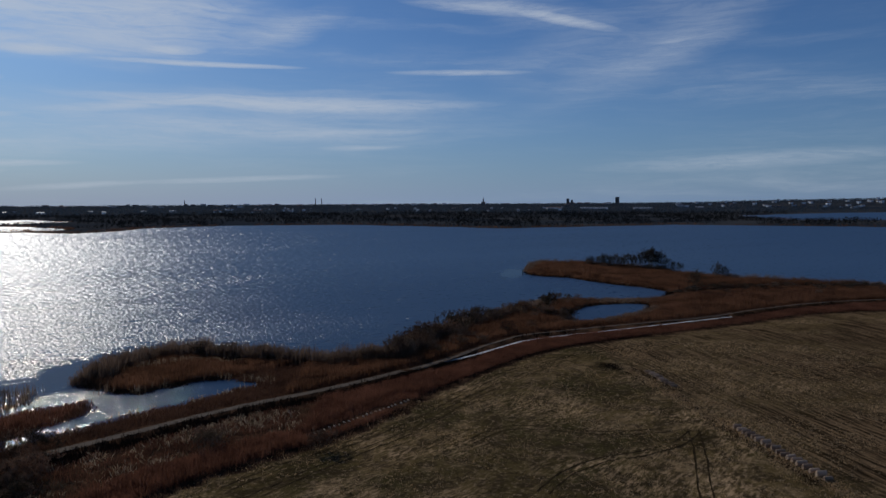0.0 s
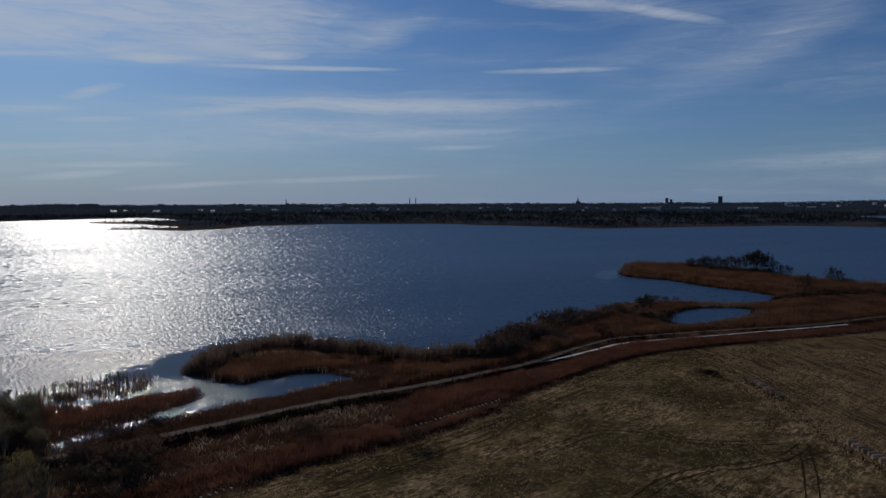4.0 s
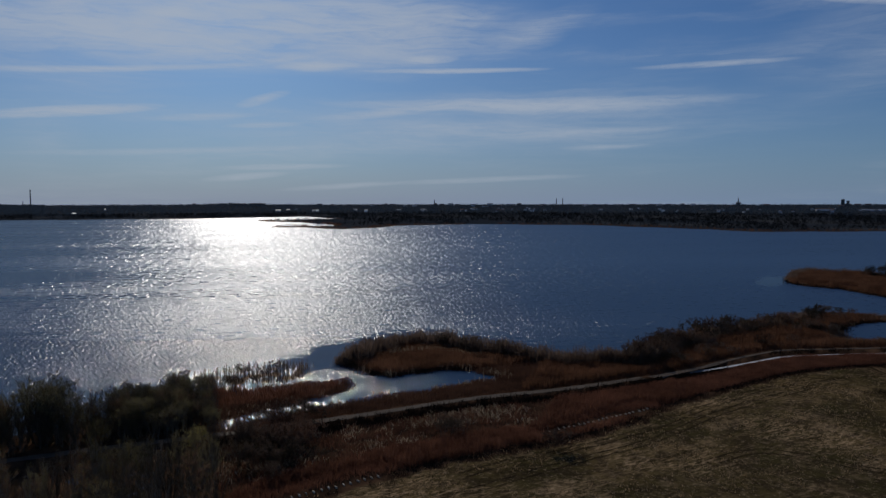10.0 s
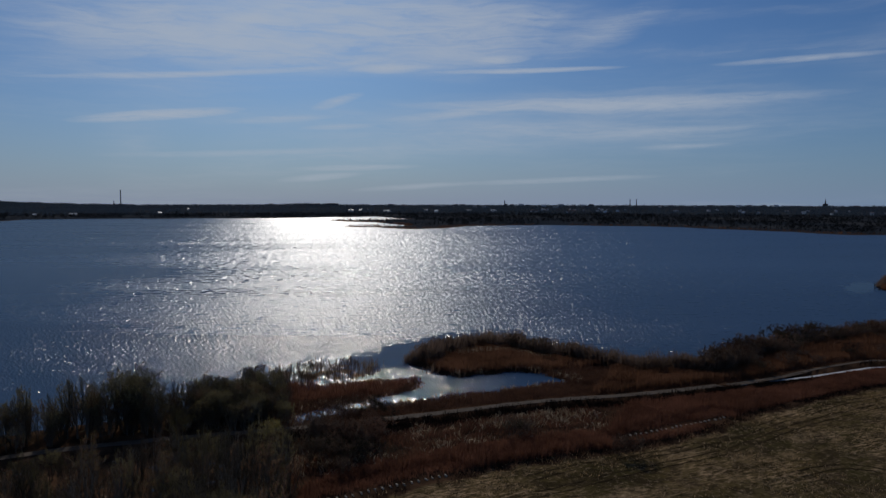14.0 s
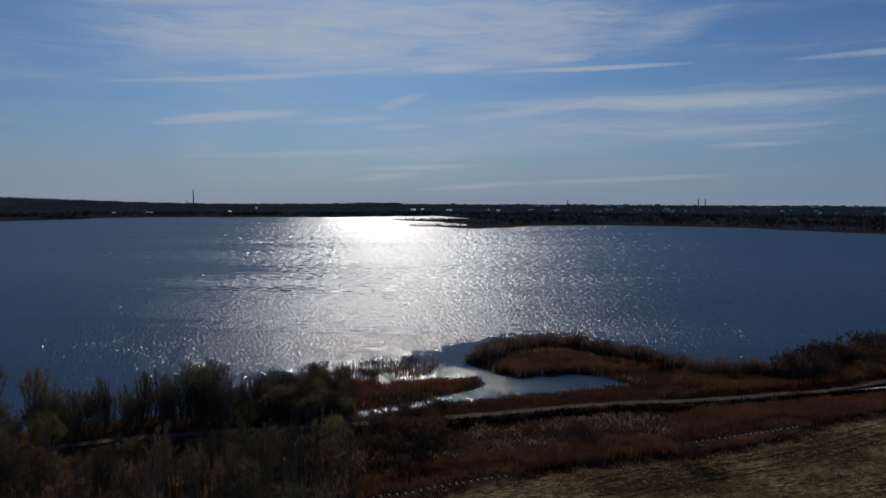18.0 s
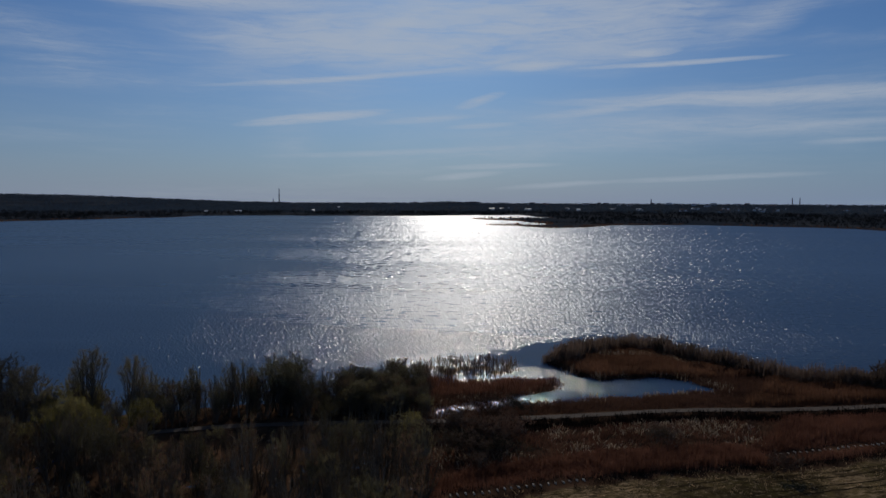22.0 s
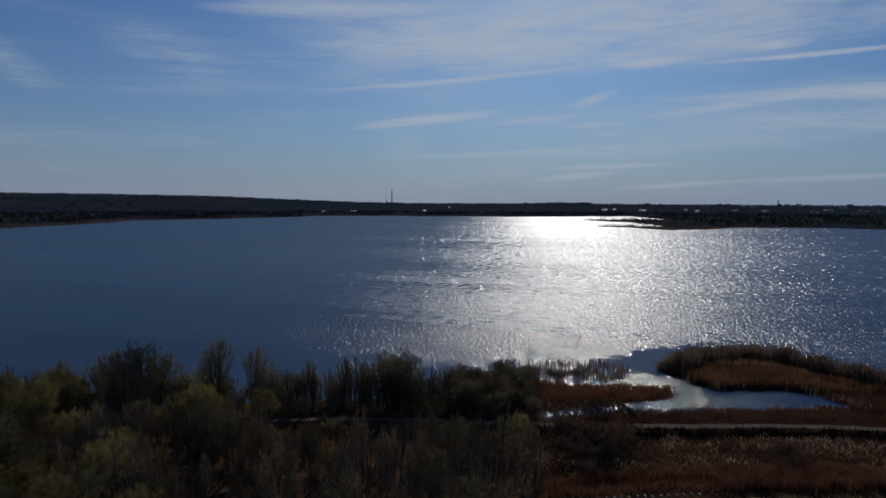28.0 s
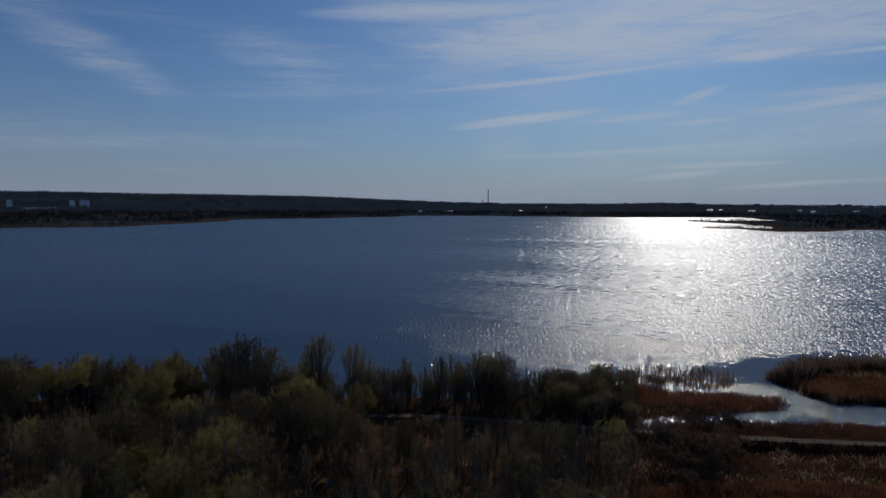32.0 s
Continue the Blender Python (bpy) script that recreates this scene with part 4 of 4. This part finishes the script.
def bale_mesh(mat):
    rng = random.Random(3)
    v, f = [], []
    sides = 12
    for i, (y, r) in enumerate(((-0.55, 0.40), (-0.55, 0.50), (-0.45, 0.56), (0.45, 0.56), (0.55, 0.50), (0.55, 0.40))):
        for k in range(sides):
            a = math.tau * k / sides
            q = r * rng.uniform(0.94, 1.05)
            v.append((q * math.cos(a), y + rng.uniform(-0.03, 0.03), 0.52 + max(q * math.sin(a), -0.5)))
    for i in range(5):
        for k in range(sides):
            a, b = i * sides + k, i * sides + (k + 1) % sides
            f.append((a, a + sides, b + sides, b))
    f.append(tuple(range(sides)))
    f.append(tuple(reversed(range(5 * sides, 6 * sides))))
    return mesh("straw_bale", v, f, mat, smooth=False)


def bales():
    brown, pale = bale_mesh(M_BALE), bale_mesh(M_CHALK)
    rng = random.Random(4)
    rows = ((BALE_ROW[0], BALE_ROW[1], 18, 1.05, "round weathered straw bale in a row on the field"), ((45.6, 151.0), (47.4, 139.0), 12, 0.85, "dark weathered straw bale in a row on the field"),
            (*ROWS_IN_REEDS[0], 19, 0.36, "pale straw bale half sunk in the reeds by the field"), (*ROWS_IN_REEDS[1], 22, 0.31, "pale straw bale half sunk in the reeds by the field"))
    for (ax, ay), (bx, by), n, size, label in rows:
        turn = math.degrees(math.atan2(by - ay, bx - ax))
        for i in range(n):
            t = i / (n - 1)
            px, py = ax + (bx - ax) * t + rng.gauss(0, 0.08), ay + (by - ay) * t + rng.gauss(0, 0.08)
            z = float(ground_height(np.array([px]), np.array([py]))[0])
            ob = tagged(new("straw_bale", pale if "pale" in label else brown), label, "straw bale", "row of straw bales")
            k = size * rng.uniform(0.92, 1.05)
            ob.matrix_basis = pose(px, py, z - 0.02, 0, 0, turn + rng.gauss(0, 5)) @ Matrix.Diagonal((k * 0.52, k * 1.35 * rng.uniform(0.9, 1.1), k * rng.uniform(0.62, 0.85), 1))


bales()


def stakes():
    """Old mooring stakes off the tip of the reed island."""
    rng = random.Random(6)
    for x, y in ((42.6, 366.5), (44.0, 362.5), (47.5, 355.5)):
        v, f = [], []
        tall = rng.uniform(2.2, 3.0)
        tube(v, f, [Vector((0, 0, -1.2)), Vector((0.04, 0, tall * 0.5)), Vector((0.02, 0.05, tall))], [0.16, 0.15, 0.12], 7)
        f.append(tuple(range(14, 21)))
        ob = tagged(new("wooden_stake", mesh("wooden_stake", v, f, M_DARKWOOD)), "dark weathered wooden stake standing in the lake", "stake", "stakes off the reed island")
        ob.matrix_basis = pose(x, y, 0, rng.gauss(0, 4), rng.gauss(0, 4), 0)


def fallen_trees():
    """A bare wind-thrown tree at the water's edge."""
    for x, y, turn, tilt, seed in ((-7.5, 180.0, 40, 68, 120),):
        wood, crown = tree_meshes(seed, 7, 1, 12, 2.2, 0.3, 6, 0, 0.05, M_BRUSH, 0.3, twig_mat=M_BRUSH, twig=0.016)
        ob = tagged(new("fallen_tree"), "dark bare wind-thrown tree lying at the water's edge", "fallen tree")
        part("trunk", wood, ob)
        part("crown", crown, ob)
        ob.matrix_basis = pose(x, y, 0.6, 0, tilt, turn)


stakes()
fallen_trees()


RUTS = [[(-30, 91), (-25, 98.5), (-20, 103.5), (-14, 110.5), (-7, 120), (5, 140), (15, 155), (31, 170), (60, 186)], [(-27, 86), (-16, 101), (-5, 115), (7, 136), (25, 160)], [(4, 107), (11, 114), (20, 113), (28, 111), (39, 113)],
             [(13, 88), (17, 94), (23, 99), (30, 102), (37, 106), (42, 112)], [(42, 113), (39, 102), (34, 86), (30, 70)]]


def ruts():
    """Wheel tracks on the field, a pair of ribbons each."""
    for line in RUTS:
        ob = tagged(new("tyre_track"), "dark wheel ruts pressed into the faded grass", "track", kind="structure")
        mid = spline(line, 1.5)
        for side in (-0.85, 0.85):
            d = np.gradient(mid, axis=0)
            d /= np.linalg.norm(d, axis=1)[:, None]
            one = mid + np.stack([-d[:, 1], d[:, 0]], 1) * side
            v, f = ribbon(one, 0.13, 0.0, 2, 0.09)
            z = ground_height(np.array([p[0] for p in v]), np.array([p[1] for p in v]))
            part("rut", mesh("rut", [(p[0], p[1], h + 0.03) for p, h in zip(v, z)], f, M_RUT), ob)


ruts()


def field_grass():
    rng = np.random.default_rng(12)
    x, y = scatter(-60, 170, 50, 240, 130000, 11)
    # stubble stands in drilled rows beyond the bales
    d = np.array(BALE_ROW[1]) - np.array(BALE_ROW[0])
    d /= np.linalg.norm(d)
    across = -((x - BALE_ROW[0][0]) * d[1] - (y - BALE_ROW[0][1]) * d[0])
    snap = np.round(across / 1.15) * 1.15 + rng.normal(0, 0.13, len(x)) - across
    rowed = (across > 1.0) & (wobble(x, y, 14.0, 6.0) + 0.4 * wobble(x, y, 5.0, 2.0) > -0.25)
    x, y = x - np.where(rowed, snap * d[1], 0), y + np.where(rowed, snap * d[0], 0)
    f, r = depth_in(x, y, FIELD), np.hypot(x, y)
    patch = wobble(x, y, 9.0, 2.0) + 0.6 * wobble(x, y, 3.0, 5.0) + rng.normal(0, 0.4, len(x))
    track = np.minimum.reduce([distance(x, y, spline(line, 3.0)) for line in RUTS])
    ok = (f > 0.2) & (r < 200) & (np.abs(track - 0.85) > 0.22) & (patch > np.where(rowed, -0.2, 0.15))
    x, y, rowed = x[ok], y[ok], rowed[ok]
    z = ground_height(x, y)
    pale = rng.uniform(0, 1, len(x)) < np.where(rowed, 0.85, 0.55)
    for name, mask, mat, label in (("dry_grass", pale, M_STRAW, "tufts of bleached stubble and grass on the field"), ("grass", ~pale, M_GRASS, "tufts of dull green grass on the field")):
        blades(name, x[mask], y[mask], z[mask], np.full(int(mask.sum()), 0.26), mat, label, per=4, wide=0.06, spread=0.2, lean=0.9)
    # rough litter along the bale row and the field's edge
    t = rng.uniform(-0.5, 2.4, 2500)
    a, b = np.array(BALE_ROW[0]), np.array((45.0, 140.0))
    px = a[0] + (b[0] - a[0]) * (t - 0.7) + rng.normal(-0.8, 0.9, 2500)
    py = a[1] + (b[1] - a[1]) * (t - 0.7) + rng.normal(0, 0.9, 2500)
    t = rng.uniform(0.0, 1.0, 2200) ** 2.2
    line = spline([(40.4, 157), (44.8, 151), (46.6, 139), (47.6, 126), (48.8, 113), (52.0, 90)], 0.1)
    at = line[(t * (len(line) - 1)).astype(int)]
    wide = np.where(t < 0.38, 1.7, 0.55)
    wx, wy = at[:, 0] - 0.9 + rng.normal(-0.3, 1.0, 2200) * wide, at[:, 1] + rng.normal(0, 1.0, 2200) * wide
    blades("weeds", wx, wy, ground_height(wx, wy), np.full(2200, 0.28), M_DARK, "dark weeds along the bale rows", per=4, wide=0.05, spread=0.4, lean=0.7)
    blades("straw_litter", px, py, ground_height(px, py), np.full(2500, 0.35), M_STRAW, "scattered straw litter along the bale rows", per=3, wide=0.06, spread=0.4, lean=1.0)


field_grass()


# ======== the far shore: woods, town, chimneys ========
def far_woods(name, label, count, r0, r1, a0, a1, tall, seed, dense=0.0, mat=M_WOODS, inland=(12, 1e9), category="woods"):
    rng = np.random.default_rng(seed)
    a = np.radians(rng.uniform(a0, a1, count))
    r = np.sqrt(rng.uniform(r0 * r0, r1 * r1, count))
    x, y = -r * np.sin(a), r * np.cos(a)
    s = land(x, y)
    ok = (s > inland[0]) & (s < inland[1]) & (wobble(x, y, 90.0, seed) > dense)
    x, y, s = x[ok], y[ok], s[ok]
    z = ground_height(x, y, s)
    n, per = len(x), 13
    h = tall * rng.uniform(0.75, 1.15, n) * (np.clip(0.45 + s / 90, 0.4, 1.0) * (0.8 + 0.35 * wobble(x, y, 70.0, 5.0)) if inland[1] > 99 else 1.0)
    # each tree: a clump of ragged triangles, fuller below
    f = rng.uniform(0.0, 1.0, (n, per))
    rad = (0.55 - 0.38 * f * f) * h[:, None] * rng.uniform(0.3, 1.1, (n, per))
    t = rng.uniform(0, math.tau, (n, per))
    c = np.stack([x[:, None] + rad * np.cos(t), y[:, None] + rad * np.sin(t), z[:, None] + h[:, None] * f * 0.95], -1)
    tri = c[:, :, None, :] + rng.normal(0, 1, (n, per, 3, 3)) * (h * 0.13)[:, None, None, None]
    tri[..., 2] = np.maximum(tri[..., 2], z[:, None, None] - 0.5)
    co = tri.reshape(-1, 3)
    me = bpy.data.meshes.new(name)
    me.vertices.add(len(co))
    me.vertices.foreach_set("co", co.ravel())
    me.loops.add(len(co))
    me.loops.foreach_set("vertex_index", np.arange(len(co), dtype=np.int32))
    me.polygons.add(len(co) // 3)
    me.polygons.foreach_set("loop_start", np.arange(0, len(co), 3, dtype=np.int32))
    me.materials.append(mat)
    me.update(calc_edges=True)
    tagged(new(name, me), label, category, kind="stuff")


far_woods("shore_woods", "dark bare woods behind the far reed shore", 26000, 880, 2100, -42, 94, 8, 1, -0.2)
far_woods("far_reeds", "brown reed bank along the far shore of the lake", 90000, 840, 1500, -42, 94, 2.6, 6, -0.55, M_REED, (0.5, 16), "reeds")
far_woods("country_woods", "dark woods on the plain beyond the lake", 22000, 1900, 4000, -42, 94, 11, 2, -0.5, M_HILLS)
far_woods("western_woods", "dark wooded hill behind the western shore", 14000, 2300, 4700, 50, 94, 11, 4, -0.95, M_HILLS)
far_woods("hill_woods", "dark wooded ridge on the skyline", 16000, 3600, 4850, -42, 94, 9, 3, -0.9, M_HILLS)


def place(az, r):
    return -r * math.sin(radians(az)), r * math.cos(radians(az))


def ground_at(x, y):
    return float(ground_height(np.array([x]), np.array([y]))[0])


def chimney(az, r, top, wide, name="chimney", label="slender concrete factory chimney on the skyline"):
    x, y = place(az, r)
    z = ground_at(x, y)
    tall = top - z
    ob = tagged(new(name), label, "chimney", "chimneys on the skyline")
    ob.matrix_basis = pose(x, y, z)
    v, f = [], []
    tube(v, f, [Vector((0, 0, tall * t - (2 if t == 0 else 0))) for t in (0, 0.33, 0.66, 1.0)], [wide * q for q in (0.5, 0.42, 0.36, 0.32)], 10)
    part("shaft", mesh("shaft", v, f, M_CONCRETE, smooth=True), ob)
    v, f = [], []
    tube(v, f, [Vector((0, 0, tall * 0.985)), Vector((0, 0, tall * 1.003))], [wide * 0.38, wide * 0.38], 10)
    part("rim", mesh("rim", v, f, M_CONCRETE), ob)


def building(name, label, category, az, r, base_el, width, deep, tall, wall_mat, roof_mat, floors=0, turn=0.0, group="buildings of the far town"):
    """A far house: walls, roof and, where they show, rows of windows."""
    x, y = place(az, r)
    z = ground_at(x, y)
    ob = tagged(new(name), label, category, group)
    ob.matrix_basis = pose(x, y, z, 0, 0, az + turn)
    part("wall", mesh("wall", *box(-width / 2, -deep / 2, -3, width / 2, deep / 2, tall), wall_mat), ob)
    v, f = box(-width / 2 - 0.6, -deep / 2 - 0.6, tall + 0.004, width / 2 + 0.6, deep / 2 + 0.6, tall + 1.0)
    if floors == 0:
        v = [(p[0], p[1] * (0.04 if p[2] > tall + 0.5 else 1.0), p[2] + (deep * 0.10 if p[2] > tall + 0.5 else 0)) for p in v]
    part("roof", mesh("roof", v, f, roof_mat), ob)
    for k in range(floors):
        h = tall * (k + 0.35) / floors
        part("window_band", mesh("window_band", *box(-width * 0.46, -deep / 2 - 0.25, h, width * 0.46, -deep / 2 - 0.004, h + tall / floors * 0.45), M_GLASS), ob)


def far_town():
    chimney(50.88, 4300, 99, 7.5, label="very tall slender concrete power station chimney on the skyline")
    chimney(51.35, 4300, 36, 6)
    chimney(10.52, 4400, 52, 7)
    chimney(10.02, 4400, 52, 7)
    chimney(20.62, 4300, 43, 8)
    tower = "dark high-rise tower block on the skyline"
    building("tower_block", tower, "building", -14.23, 4400, 0, 24, 20, 42, M_CONCRETE, M_ROOF, 9)
    building("tower_block", tower, "building", -10.30, 4400, 0, 18, 18, 34, M_CONCRETE, M_ROOF, 7)
    building("tower_block", tower, "building", -10.62, 4400, 0, 14, 16, 26, M_CONCRETE, M_ROOF, 6)
    rng = random.Random(21)
    # church with its spire
    x, y = place(-3.36, 4400)
    z = ground_at(x, y)
    church = tagged(new("church"), "dark church with a pointed spire on the skyline", "church")
    church.matrix_basis = pose(x, y, z, 0, 0, -3.4)
    part("nave", mesh("nave", *box(-13, -7, -3, 13, 7, 13), M_CONCRETE), church)
    v, f = box(-13.5, -7.5, 13.004, 13.5, 7.5, 19)
    part("roof", mesh("roof", [(p[0], p[1] * (0.05 if p[2] > 15 else 1), p[2]) for p in v], f, M_ROOF), church)
    part("tower", mesh("tower", *box(-3.5, -12.5, -3, 3.5, -7.504, 28), M_CONCRETE), church)
    v, f = [], []
    tube(v, f, [Vector((0, -10, 28.004)), Vector((0, -10, 36)), Vector((0, -10, 50))], [4.2, 2.0, 0.2], 8)
    part("spire", mesh("spire", v, f, M_ROOF), church)
    # pale warehouses and halls on the plain
    hall = "long pale industrial hall with a bright metal roof"
    for az, r, wide in ((15.1, 2600, 30), (18.3, 2500, 14), (21.5, 2600, 22), (12.7, 2800, 12), (-0.9, 3000, 16), (-9.2, 2900, 60), (-12.4, 2900, 110), (-16.2, 2900, 70), (-20.5, 3000, 30), (33.4, 2500, 18), (32.6, 2600, 10), (30.4, 2500, 22), (27.2, 2700, 14),
                        (26.3, 2400, 12), (54.06, 1960, 16), (56.5, 1980, 8), (48.2, 2100, 8), (85.4, 2600, 70), (84.2, 2700, 30), (7.0, 2900, 20), (4.6, 2800, 12), (23.6, 2500, 18)):
        building("warehouse", hall, "warehouse", az, r, 0, wide, 20, rng.uniform(3, 5.5), M_WHITE if wide > 50 else rng.choice((M_WHITE, M_CONCRETE)), rng.choice((M_METAL, M_METAL, M_ROOF)), 0, rng.uniform(-14, 14), "pale halls beyond the lake")
    for az, r, wide, tall in ((82.2, 3000, 32, 26), (83.0, 3050, 16, 24), (86.9, 3000, 14, 26), (88.2, 3000, 16, 24), (72.5, 3200, 22, 16), (71.2, 3200, 20, 16), (75.0, 3200, 22, 14)):
        building("apartment_block", "pale apartment block below the wooded hill", "apartment block", az, r, 0, wide, 14, tall + 3, M_WHITE if az > 80 else M_CONCRETE, M_ROOF, 0, 20)
    for i in range(60):  # houses on the eastern rise
        az = -18 - 17 * rng.random() ** 0.8
        building("house", "small house of the town on the eastern rise", "house", az, rng.uniform(3100, 4100), 0, rng.uniform(10, 24), 12, rng.uniform(6, 11), rng.choice((M_WHITE, M_CONCRETE, M_WHITE)), M_ROOF, 0, rng.uniform(35, 75))
    for i in range(34):  # small white houses on the plain
        az = rng.choice((rng.gauss(15, 2.2), rng.gauss(-4, 5), rng.uniform(8, 56)))
        building("house", "small white house among the far trees", "house", az, rng.uniform(2300, 3300), 0, rng.uniform(5, 11), 8, rng.uniform(4, 8), M_WHITE, rng.choice((M_METAL, M_ROOF)), 0, rng.uniform(-40, 40))
    for i in range(50):  # scattered town along the skyline
        az = rng.uniform(-14, 40)
        building("house", "low dark building of the far town", "house", az, rng.uniform(3600, 4500), 0, rng.uniform(12, 34), 14, rng.uniform(6, 11), rng.choice((M_WHITE, M_CONCRETE, M_CONCRETE, M_CONCRETE)), M_ROOF, 0, rng.uniform(-30, 30))


far_town()
